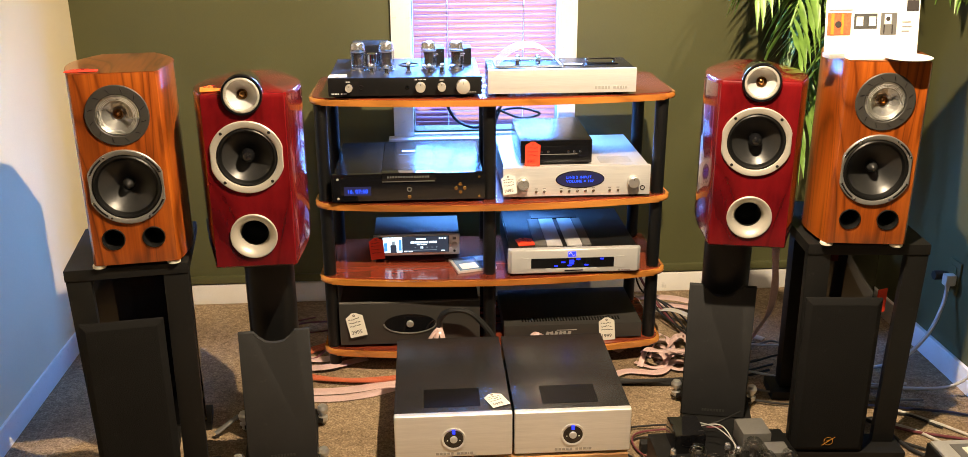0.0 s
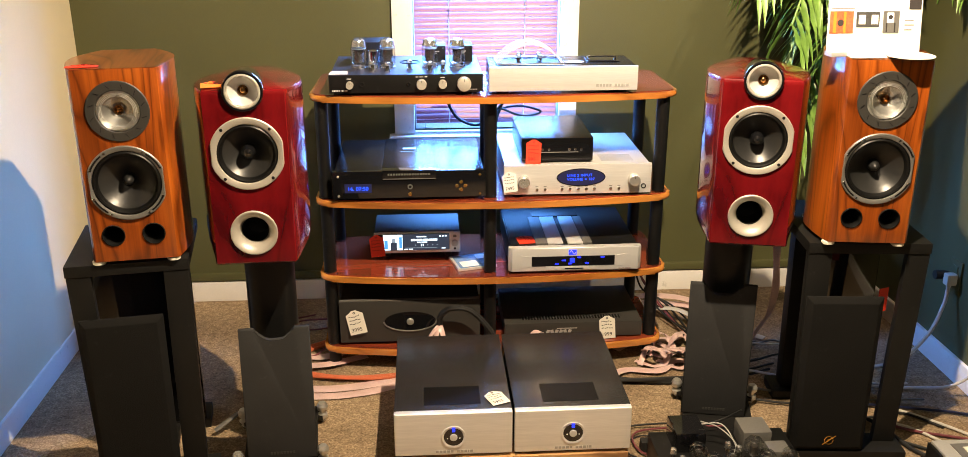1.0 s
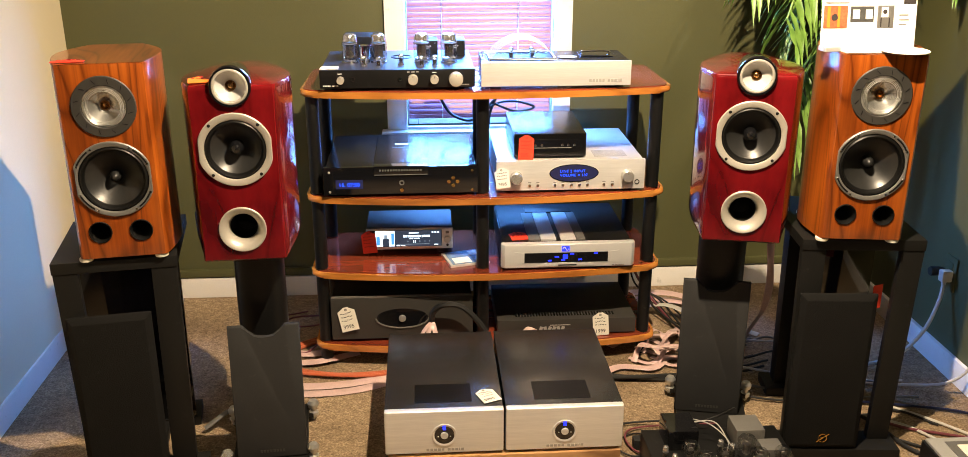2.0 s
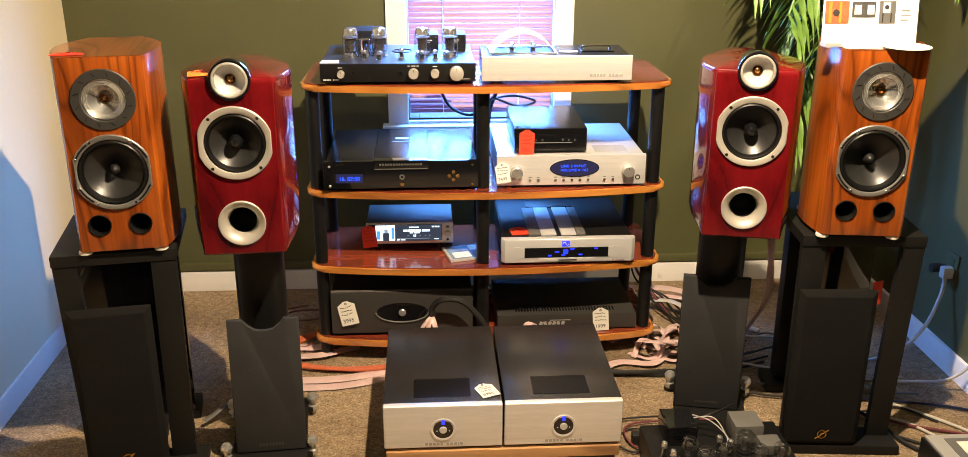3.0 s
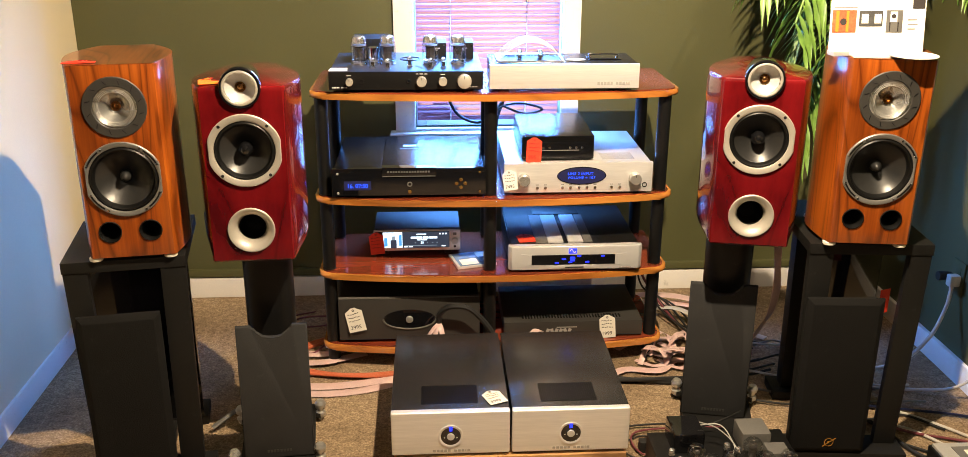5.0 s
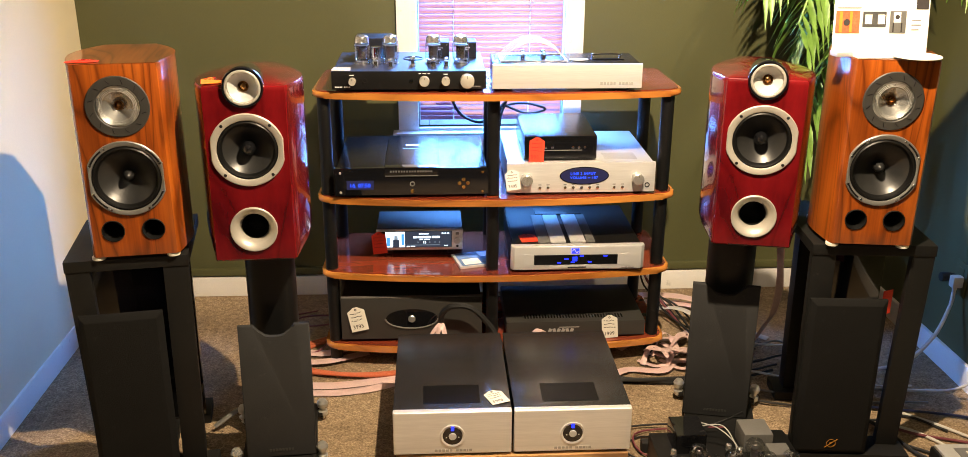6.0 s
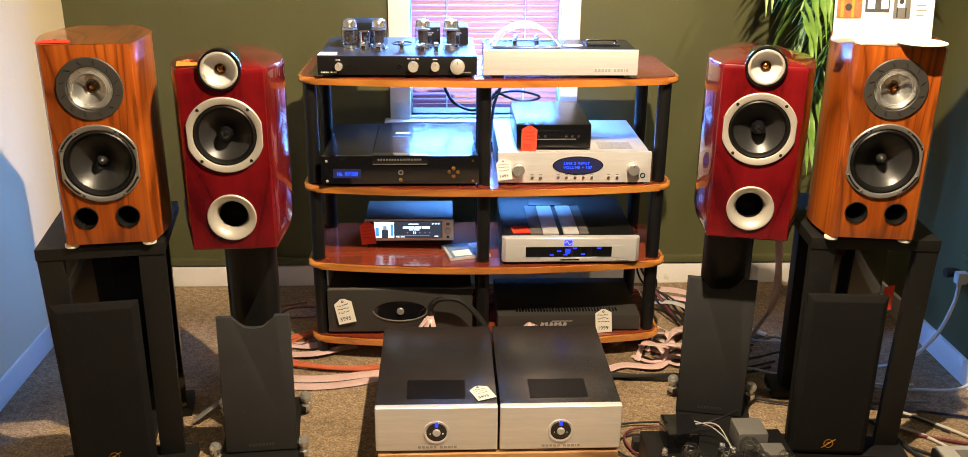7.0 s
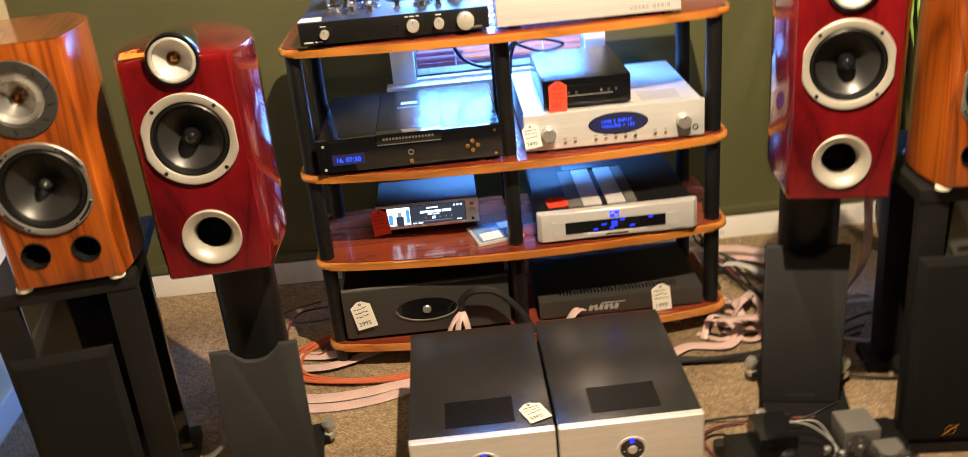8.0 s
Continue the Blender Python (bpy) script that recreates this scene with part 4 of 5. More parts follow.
def silver_preamp(at):
    d = thing("preamplifier", "silver preamplifier with an oval blue display", "amplifier", at)
    W, D, H = 0.496, 0.43, 0.110
    part("chassis", box(-W / 2 + 0.005, W / 2 - 0.005, 0.0165, D, 0.012, H - 0.003, 0.003), MATSILVER, d)
    part("front_panel", box(-W / 2, W / 2, 0.0, 0.016, 0.008, H, 0.004), SILVER, d, "brushed aluminium front panel")
    feet(d, W, D, 0.0118)
    oval = [(0.079 * math.cos(2 * math.pi * i / 48), 0.0275 * math.sin(2 * math.pi * i / 48)) for i in range(48)]
    ring = [(0.082 * math.cos(2 * math.pi * i / 48), 0.0305 * math.sin(2 * math.pi * i / 48)) for i in range(48)]
    dsp = part("display", moved(upright(slab(oval, 0.0, 0.002, 0.0005, 1)), 0.010, -0.0012, 0.066), BLUEPANEL, d)
    part("display_ring", moved(upright(slab(ring, -0.0004, 0.0014, 0.0004, 1)), 0.010, -0.0006, 0.066), GLOSSBLK, dsp)
    part("display_text", moved(word("LINE 2 INPUT", 0.0125, 0.0004, 1.15), -0.037, -0.0038, 0.0695), DISPLAY, dsp)
    part("display_text", moved(word("VOLUME = 107", 0.0125, 0.0004, 1.15), -0.037, -0.0038, 0.0555), DISPLAY, dsp)
    for x in (-0.182, 0.188):
        knob(x, 0.056, 0.0195, 0.026, KNOBMETAL, d, 0, "polished silver knob")
    for x in (-0.137, -0.110, -0.053, -0.026, 0.002, 0.029, 0.056, 0.111, 0.139):
        part("button", rod((x, 0, 0.026), 0.0048, 0.006, "y", 16, 0.001), CHROME, d)
        part("caption_bar", box(x - 0.005, x + 0.005, -0.0009, 0.0006, 0.034, 0.0365), GREYINK, d)
    part("socket", lathe([(0.0085, 0), (0.0085, 0.002), (0.006, 0.002), (0.0055, -0.003), (0, -0.003)], (0.222, 0, 0.032), "y", 20), BLACK, d)
    for k in range(7):
        part("vent_slot", box(0.085, 0.195, 0.05 + 0.012 * k, 0.054 + 0.012 * k, H - 0.0031, H - 0.0026), GREYINK, d)
    return d


def small_cd(at, turn):
    d = thing("disc_transport", "compact black component with a round-ended front slot", "player", at, turn)
    W, D, H = 0.240, 0.33, 0.082
    part("body", box(-W / 2, W / 2, 0.0, D, 0.004, H, 0.004), ANOD, d)
    feet(d, W, D, 0.0038, 0.012, inset=0.03)
    pts = arc_pts(0.085, 0, 0.021, -90, 90, 10) + arc_pts(-0.085, 0, 0.021, 90, 270, 10)
    part("recess", moved(upright(slab(pts, 0, 0.002, 0.0006, 1)), 0.003, 0.0004, 0.042), GLOSSBLK, d)
    part("slot", box(-0.06, 0.07, -0.0024, -0.0012, 0.0335, 0.0355), GREYINK, d)
    for x in (-0.073, -0.050, -0.028, 0.040, 0.060, 0.080):
        part("button", rod((x, -0.001, 0.044), 0.0042, 0.004, "y", 14, 0.001), CHROME, d)
    return d


def streamer(at, turn):
    d = thing("network_streamer", "compact streamer with a lit wide touch screen", "player", at, turn)
    W, D, H = 0.305, 0.20, 0.098
    part("body", box(-W / 2 + 0.002, W / 2 - 0.002, 0.012, D, 0.022, H, 0.004), CHARCOAL, d)
    part("bezel", box(-W / 2, W / 2, 0.0, 0.0118, 0.020, H - 0.001, 0.005, 3), SILVER, d, "silver screen bezel")
    for x in (-0.11, 0.11):
        for y in (0.03, 0.17):
            part("foot", rod((x, y, 0), 0.013, 0.0218, n=16, bev=0.002), BLACK, d)
    sc = part("screen", box(-0.146, 0.114, -0.0012, 0.001, 0.031, 0.092, 0.0005), GLOSSBLK, d)
    part("album_picture", box(-0.120, -0.052, -0.0026, -0.0013, 0.033, 0.090), SCREEN, sc)
    for x0, x1, z0, z1, m in ((-0.094, -0.072, 0.033, 0.062, SCREENDARK), (-0.089, -0.077, 0.062, 0.076, SCREENDIM), (-0.116, -0.104, 0.038, 0.070, SCREENBLUE), (-0.064, -0.054, 0.040, 0.082, SCREENBLUE)):
        part("album_shape", box(x0, x1, -0.0034, -0.0027, z0, z1), m, sc)
    part("screen_background", box(-0.051, 0.112, -0.0019, -0.0013, 0.032, 0.091), SCREENDARK, sc)
    part("progress_bar", box(-0.045, 0.070, -0.0028, -0.0020, 0.0395, 0.0410), SCREENDIM, sc)
    for a, w, z, h in ((-0.022, 0.014, 0.066, 0.0075), (-0.006, 0.024, 0.066, 0.0075), (0.020, 0.020, 0.066, 0.0075), (0.043, 0.028, 0.066, 0.0075), (0.000, 0.012, 0.0595, 0.0035), (0.015, 0.020, 0.0595, 0.0035), (-0.002, 0.034, 0.080, 0.004), (-0.046, 0.012, 0.034, 0.003), (-0.030, 0.014, 0.034, 0.003), (0.086, 0.014, 0.036, 0.003), (0.078, 0.006, 0.081, 0.005), (0.088, 0.006, 0.081, 0.005), (0.098, 0.006, 0.081, 0.005)):
        part("text_bar", box(a, a + w, -0.0028, -0.0020, z, z + h), SCREEN, sc)
    part("play_symbol", box(0.013, 0.016, -0.0028, -0.0020, 0.046, 0.055), SCREEN, sc)
    part("play_symbol", box(0.019, 0.022, -0.0028, -0.0020, 0.046, 0.055), SCREEN, sc)
    for x in (-0.006, 0.036, 0.054, 0.070):
        part("play_symbol", rod((x, -0.0019, 0.0505), 0.0032, 0.0008, "y", 3), SCREENDIM, sc)
    part("knob", rod((0.133, 0.001, 0.056), 0.0125, 0.010, "y", 24, 0.002), KNOBMETAL, d)
    part("button", box(0.127, 0.139, -0.0025, 0.001, 0.077, 0.086, 0.001), GREYTIN, d)
    part("socket", rod((0.133, 0.0005, 0.034), 0.0045, 0.002, "y", 14), BLACK, d)
    return d


def converter(at):
    d = thing("digital_converter", "silver digital converter with a black display window", "converter", at)
    W, D, H = 0.456, 0.43, 0.096
    part("body", box(-W / 2 + 0.006, W / 2 - 0.006, 0.030, D, 0.008, H - 0.010, 0.003), BLACK, d)
    part("front_panel", slab([(-W / 2, 0.012), (-W / 2 + 0.012, 0.0), (W / 2 - 0.012, 0.0), (W / 2, 0.012), (W / 2, 0.0295), (-W / 2, 0.0295)], 0.008, H - 0.002, 0.004, 3), MATSILVER, d, "cast silver front panel")
    feet(d, W, D, 0.0078, 0.02)
    b = box(-0.150, 0.135, -0.0016, 0.001, 0.028, 0.063)
    dsp = part("display_window", b, GLOSSBLK, d)
    for s in (-1, 1):
        wedge = [(-0.150 if s < 0 else 0.135, 0.028), (-0.150 if s < 0 else 0.135, 0.063), ((-0.185 if s < 0 else 0.172), 0.068), ((-0.185 if s < 0 else 0.172), 0.022)]
        part("recess_flank", moved(upright(slab(wedge, -0.0005, 0.0012)), 0, -0.0002, 0), MATSILVER, d)
    part("slot_panel", box(-0.10, 0.085, -0.0026, 0.001, 0.014, 0.025, 0.001), MATSILVER, d)
    part("slot", box(-0.035, 0.028, -0.0034, -0.0022, 0.0165, 0.0205), GLOSSBLK, d)
    for x, z, w in ((-0.064, 0.035, 0.012), (-0.018, 0.036, 0.013), (0.040, 0.037, 0.013), (-0.040, 0.048, 0.014), (-0.010, 0.050, 0.016), (0.012, 0.058, 0.013), (0.093, 0.058, 0.013)):
        part("lit_symbol", box(x - w / 2, x + w / 2, -0.0025, -0.0015, z - 0.0022, z + 0.0022), LED, dsp)
    part("lit_symbol", box(-0.019, -0.003, -0.0025, -0.0015, 0.040, 0.056), LED, dsp)
    part("badge", box(-0.023, 0.003, -0.0016, 0.001, 0.068, 0.086), LED, d, "blue lit square badge")
    curve = [(-0.020 + 0.020 * i / 8, -0.0020, 0.077 + 0.006 * math.sin(2 * math.pi * i / 8)) for i in range(9)]
    part("badge_wave", tube(curve, 0.0014, 6, 2), WHITEINK, d)
    bars(0.150, 0.014, (0.008, 0.010, 0.020), 0.0025, GREYINK, d, gap=0.002)
    part("lid", box(-W / 2 + 0.010, W / 2 - 0.010, 0.032, D - 0.004, H - 0.0098, H - 0.003, 0.003), BLACK, d)
    for a, b in ((-0.132, -0.092), (-0.090, -0.038), (-0.022, 0.030), (0.032, 0.062)):
        part("lid_rib", box(a, b, 0.034, D - 0.12, H - 0.0029, H + 0.003, 0.002), MATSILVER if a in (-0.090, -0.022) else GREYTIN, d)
    part("lid_ridge", box(-0.115, 0.055, D - 0.115, D - 0.05, H - 0.0029, H + 0.004, 0.003), BLACK, d)
    return d


def power_amp(at):
    d = thing("power_amplifier", "black power amplifier with an oval front recess", "amplifier", at)
    W, D, H = 0.490, 0.37, 0.168
    part("body", box(-W / 2 + 0.004, W / 2 - 0.004, 0.016, D, 0.012, H - 0.006, 0.003), BLACK, d)
    part("front_panel", box(-W / 2, W / 2, 0.0, 0.0158, 0.010, H - 0.003, 0.005), CHARCOAL, d)
    part("top_strip", box(-W / 2 + 0.002, W / 2 - 0.002, 0.003, 0.016, H - 0.0028, H + 0.001, 0.001), GREYTIN, d)
    feet(d, W, D, 0.0118)
    pts = [(0.090 * math.cos(2 * math.pi * i / 48), 0.036 * math.sin(2 * math.pi * i / 48)) for i in range(48)]
    part("oval_recess", moved(upright(slab(pts, 0, 0.002, 0.0008, 1)), 0.0, -0.0006, 0.088), GLOSSBLK, d)
    rim = []
    for i in range(25):
        a = math.pi + math.pi * i / 24
        rim.append((0.091 * math.cos(a), -0.002, 0.088 + 0.037 * math.sin(a)))
    part("oval_rim", tube(rim, 0.0032, 8, 2), GREYTIN, d)
    part("button", rod((0.0, -0.001, 0.088), 0.0125, 0.008, "y", 24, 0.002), KNOBMETAL, d, "chrome power button")
    return d


def low_amp(at):
    d = thing("power_amplifier", "low black power amplifier with top vent slots", "amplifier", at)
    W, D, H = 0.492, 0.32, 0.062
    part("body", box(-W / 2, W / 2, 0.0, D, 0.006, H, 0.004), CHARCOAL, d)
    feet(d, W, D, 0.0058, 0.018)
    for k in range(34):
        part("vent_slot", box(-0.18 + 0.0105 * k, -0.1745 + 0.0105 * k, 0.030, 0.060, H - 0.0008, H + 0.0006), GLOSSBLK, d)
    for k in range(6):
        part("logo_bar", moved(box(-0.0055, 0.0055, -0.0014, 0.0008, -0.0085, 0.0085), -0.092 + 0.0155 * k, 0, 0.027, 0, (18, -14, 18, 18, -14, 18)[k], 0), ETCH, d)
    part("logo_bar", box(-0.060, 0.012, -0.0014, 0.0008, 0.0395, 0.0420), ETCH, d)
    return d


def monoblock(at, label):
    d = thing("monoblock_amplifier", label, "amplifier", at, 0, "pair of monoblock amplifiers")
    W, D, H = 0.327, 0.478, 0.140
    part("chassis", box(-W / 2 + 0.002, W / 2 - 0.002, 0.022, D, 0.010, H - 0.003, 0.002), BLACK, d)
    part("lid", box(-W / 2 + 0.001, W / 2 - 0.001, 0.021, D, H - 0.0029, H, 0.001), LID, d, "black anodised lid")
    part("front_panel", box(-W / 2, W / 2, 0.0, 0.0208, 0.008, H + 0.001, 0.006, 3), SILVER, d, "thick brushed aluminium front panel")
    feet(d, W, D, 0.0098, 0.018)
    v = part("vent", box(-0.080, 0.078, 0.047, 0.146, H + 0.0002, H + 0.0012), SURROUND, d, "slotted black vent")
    for k in range(26):
        part("vent_bar", box(-0.078 + 0.006 * k, -0.0755 + 0.006 * k, 0.049, 0.144, H + 0.0011, H + 0.0018), SURROUND, v)
    part("button_ring", lathe([(0.034, 0), (0.034, 0.0025), (0.0325, 0.003), (0.0275, 0.0012), (0.0275, 0)], (0, 0, 0.066), "y", 44), SILVER, d)
    part("button_dish", lathe([(0.0275, 0.0008), (0.0275, 0.0014), (0, 0.0014)], (0, 0, 0.066), "y", 40), GLOSSBLK, d)
    part("power_button", rod((0, -0.001, 0.066), 0.0105, 0.005, "y", 28, 0.0012), MATSILVER, d)
    part("blue_lamp", box(-0.0042, 0.0042, -0.0032, -0.001, 0.083, 0.096, 0.001), LED, d, "blue glowing indicator")
    for x in (-0.017, 0.017):
        part("indicator_dot", rod((x, -0.0012, 0.062), 0.0017, 0.001, "y", 8), WHITEINK, d)
    x = -0.050
    for w in (0.008, 0.008, 0.008, 0.008, 0.007, -1, 0.008, 0.008, 0.008, 0.003, 0.008):
        if w < 0:
            x += 0.007
            continue
        part("engraved_bar", box(x, x + w, -0.0007, 0.0006, 0.016, 0.0235), ETCH, d)
        x += w + 0.0025
    return d


tube_integrated((-0.048, 2.955, 0.9775))
silver_phono((0.453, 2.948, 0.9775))
disc_player((-0.047, 2.955, 0.6260))
silver_preamp((0.513, 2.968, 0.6260))
small_cd((0.446, 3.000, 0.7365), 0)
streamer((-0.028, 3.118, 0.3565), 0)
converter((0.510, 2.945, 0.3565))
power_amp((-0.058, 2.985, 0.0855))
low_amp((0.520, 2.990, 0.0855))
monoblock((0.068, 2.240, 0.1045), "monoblock amplifier in black and silver with a price tag")
monoblock((0.401, 2.240, 0.1045), "monoblock amplifier in black and silver with a blue lamp")
pl = thing("amplifier_platform", "low pine board on black blocks under the monoblocks", "platform", (0.235, 2.235, 0))
part("board", box(-0.325, 0.325, 0.0, 0.48, 0.072, 0.104, 0.004), PLANK, pl)
for x in (-0.32, 0.20):
    for y in (0.03, 0.36):
        part("block", box(x, x + 0.12, y, y + 0.10, 0.0, 0.0715, 0.004), BLACK, pl)

# ---------------------------------------------------------------- tags, cases and papers


def tag_shape(w, h):
    c = w * 0.3
    return [(-w / 2, 0), (w / 2, 0), (w / 2, h - c * 0.8), (w / 2 - c, h - c * 0.2), (w * 0.14, h), (-w * 0.14, h), (-w / 2 + c, h - c * 0.2), (-w / 2, h - c * 0.8)]


def price_tag(at, rx, ry, rz, w, h, mat, ink, price="", label="", rows=3):
    """A shipping tag; its face looks towards its own -y."""
    g = thing("price_tag", label, "tag", (0, 0, 0), 0, "price tags")
    g.matrix_basis = pose(*at, rx, ry, rz)
    part("card", upright(slab(tag_shape(w, h), 0.0, 0.0012)), mat, g)
    part("eyelet", lathe([(w * 0.07, 0.0012), (w * 0.07, 0.0022), (w * 0.035, 0.0022), (w * 0.035, 0.0012)], (0, 0, h * 0.90), "y", 14), ink, g)
    rnd = random.Random(int(w * 1e5 + h * 1e4 + at[0] * 1e3))
    for k in range(rows):
        z = h * (0.74 - 0.145 * k)
        x = -w * 0.36
        while x < w * 0.26:
            ww = rnd.uniform(0.06, 0.15) * w
            part("handwriting_bar", moved(box(0, ww, -0.0020, -0.0010, 0, h * 0.028), x, 0, z + rnd.uniform(-0.01, 0.01) * h, 0, rnd.uniform(-30, 30), 0), ink, g)
            x += ww + w * 0.035
    if price:
        part("price", moved(word(price, h * 0.22, 0.0003), -w * 0.38, -0.0018, h * 0.12), ink, g)
    return g


price_tag((-0.236, 2.9740, 0.135), -4, -12, 0, 0.060, 0.088, TAGW, INK, "3995", "white handwritten tag on the oval-front amplifier")
price_tag((0.642, 2.9800, 0.087), -3, -4, 0, 0.056, 0.086, TAGW, INK, "1999", "white handwritten tag on the low black amplifier")
price_tag((0.205, 2.278, 0.2475), -90, 0, 22, 0.054, 0.072, TAGW, INK, "5995", "white handwritten tag lying on a monoblock")
price_tag((0.289, 2.9570, 0.648), -3, -8, 0, 0.046, 0.068, PAPER, INK, "7495", "white handwritten tag on the silver preamplifier")
price_tag((0.364, 2.9900, 0.7345), -3, 2, 0, 0.050, 0.082, TAGR, REDINK, "995", "red handwritten tag on the compact component")
price_tag((-0.166, 3.1060, 0.370), -3, -5, 0, 0.050, 0.080, TAGR, REDINK, "", "red handwritten tag on the streamer", 4)
price_tag((0.352, 2.990, 0.4510), -90, 0, 8, 0.060, 0.075, TAGR, REDINK, "", "red tag lying on the digital converter")
price_tag((-0.830, 2.342, 1.1855), -90, 0, 8, 0.078, 0.040, TAGR, REDINK, "", "red tag lying on a rosewood speaker", 1)
price_tag((-0.520, 2.372, 1.1265), -86, 0, 12, 0.066, 0.058, TAGO, REDINK, "", "orange tag lying on a red speaker", 2)


def loose_card(at, w, d, turn, label, mat=TAGW, round_=False):
    g = thing("paper_card", label, "card", at, turn)
    pts = [(w / 2 * math.cos(2 * math.pi * i / 24), d / 2 * math.sin(2 * math.pi * i / 24)) for i in range(24)] if round_ else [(-w / 2, -d / 2), (w / 2, -d / 2), (w / 2 * 0.9, d / 2), (-w / 2 * 0.9, d / 2)]
    part("card", slab(pts, 0, 0.0012), mat, g)
    return g


loose_card((-0.262, 2.99, 1.0452), 0.060, 0.05, 0, "white card lying on the tube amplifier")
loose_card((-0.200, 3.06, 0.7243), 0.056, 0.075, 5, "white card lying on the disc player")
loose_card((0.498, 3.025, 1.0660), 0.062, 0.036, 0, "white oval card on the preamplifier", PAPER, True)

BOOKLET = surface("pale_blue_print", (0.16, 0.26, 0.42), 0.25, vary=0.6, scale=40, relief=0)
case = thing("disc_case", "clear compact disc case lying on the shelf", "case", (0.165, 3.060, 0.3565), 14)
part("tray", box(-0.070, 0.070, -0.062, 0.062, 0.0, 0.0085, 0.001), MATSILVER, case)
part("booklet", box(-0.060, 0.066, -0.058, 0.058, 0.0087, 0.0095), BOOKLET, case)
part("booklet_shape", box(-0.05, 0.01, -0.05, 0.0, 0.0096, 0.0100), PAPER, case)
part("booklet_shape", box(0.02, 0.055, 0.01, 0.05, 0.0096, 0.0100), PAPER, case)

TOPZ = 1.1850
plac = thing("placard", "white printed placard with three pictures on a speaker", "placard", (1.206, 2.440, TOPZ), -2, "", -9)
part("sheet", box(-0.126, 0.126, 0.0, 0.003, 0.0, 0.36, 0.0005), PAPER, plac)
for x0, x1, z0, z1, m in ((-0.121, -0.058, 0.050, 0.108, PICTURE_RED), (-0.050, 0.012, 0.066, 0.106, PICTURE_DARK), (0.022, 0.065, 0.050, 0.108, GREYFRAME)):
    part("picture", box(x0, x1, -0.0012, 0.0, z0, z1), m, plac)
for x0, x1 in ((-0.044, -0.026), (-0.010, 0.008)):
    part("picture_shape", box(x0, x1, -0.0022, -0.0013, 0.074, 0.098), TAGW, plac)
part("picture_shape", box(-0.112, -0.104, -0.0022, -0.0013, 0.052, 0.106), TAGO, plac)
part("picture_shape", box(-0.085, -0.078, -0.0022, -0.0013, 0.052, 0.106), TAGO, plac)
part("picture_shape", rod((-0.092, -0.0012, 0.078), 0.009, 0.001, "y", 16), INK, plac)
part("picture_shape", box(0.032, 0.050, -0.0022, -0.0013, 0.078, 0.104), PAPER, plac)
for x in (0.030, 0.052):
    part("picture_shape", box(x, x + 0.003, -0.0022, -0.0013, 0.053, 0.077), INK, plac)
part("picture_shape", rod((0.041, -0.0013, 0.092), 0.006, 0.0012, "y", 14), INK, plac)
for k, w in enumerate((0.020, 0.026, 0.024)):
    part("text_bar", box(0.080, 0.080 + w, -0.0010, 0.0, 0.058 + 0.012 * k, 0.061 + 0.012 * k), GREYINK, plac)
part("text_bar", box(-0.118, -0.055, -0.0010, 0.0, 0.114, 0.117), GREYINK, plac)
part("title_block", box(0.090, 0.122, -0.0012, 0.0, 0.112, 0.140), INK, plac)
for k in range(4):
    part("text_bar", box(-0.118, 0.05 - 0.02 * k, -0.0010, 0.0, 0.16 + 0.02 * k, 0.164 + 0.02 * k), GREYINK, plac)

leaf_paper = thing("paper_sheet", "white paper sheets lying on a rosewood speaker", "paper", (1.196, 2.398, TOPZ))
part("sheet", box(-0.085, 0.085, -0.045, 0.05, 0.0, 0.004, 0.001), PAPER, leaf_paper)
part("sheet", moved(box(-0.07, 0.07, -0.04, 0.04, 0.0042, 0.0055), 0.01, 0.005, 0, 0, 0, 8), PAPER, leaf_paper)
disc = thing("paper_disc", "round white disc overhanging a speaker front", "disc", (1.262, 2.345, TOPZ + 0.0060))
part("disc", lathe([(0, 0), (0.060, 0), (0.0605, 0.0012), (0.060, 0.0024), (0, 0.0024)], n=44), PAPER, disc)
clip = thing("clear_block", "small clear plastic block on a rosewood speaker", "block", (1.085, 2.395, TOPZ), 8)
part("block", box(-0.022, 0.022, -0.018, 0.018, 0, 0.012, 0.002), MATSILVER, clip)

# ---------------------------------------------------------------- tube amplifier on the floor
fa = thing("tube_amplifier", "small black tube amplifier with bare tubes on the carpet", "amplifier", (0.845, 2.085, 0))
part("chassis", box(-0.20, 0.20, 0.0, 0.275, 0.012, 0.088, 0.004), BLACK, fa)
part("front_panel", box(-0.205, 0.205, -0.008, -0.0002, 0.010, 0.092, 0.002), MATSILVER, fa)
for x in (-0.17, 0.17):
    for y in (0.03, 0.24):
        part("foot", rod((x, y, 0), 0.016, 0.0118, n=16), RUBBER, fa)
part("transformer", box(-0.150, -0.062, 0.160, 0.262, 0.0885, 0.150, 0.004), GLOSSBLK, fa)
part("transformer", box(0.046, 0.128, 0.160, 0.245, 0.0885, 0.146, 0.005), GREYTIN, fa, "grey transformer can")
part("transformer", box(0.105, 0.165, 0.100, 0.158, 0.0885, 0.120, 0.004), GREYTIN, fa)
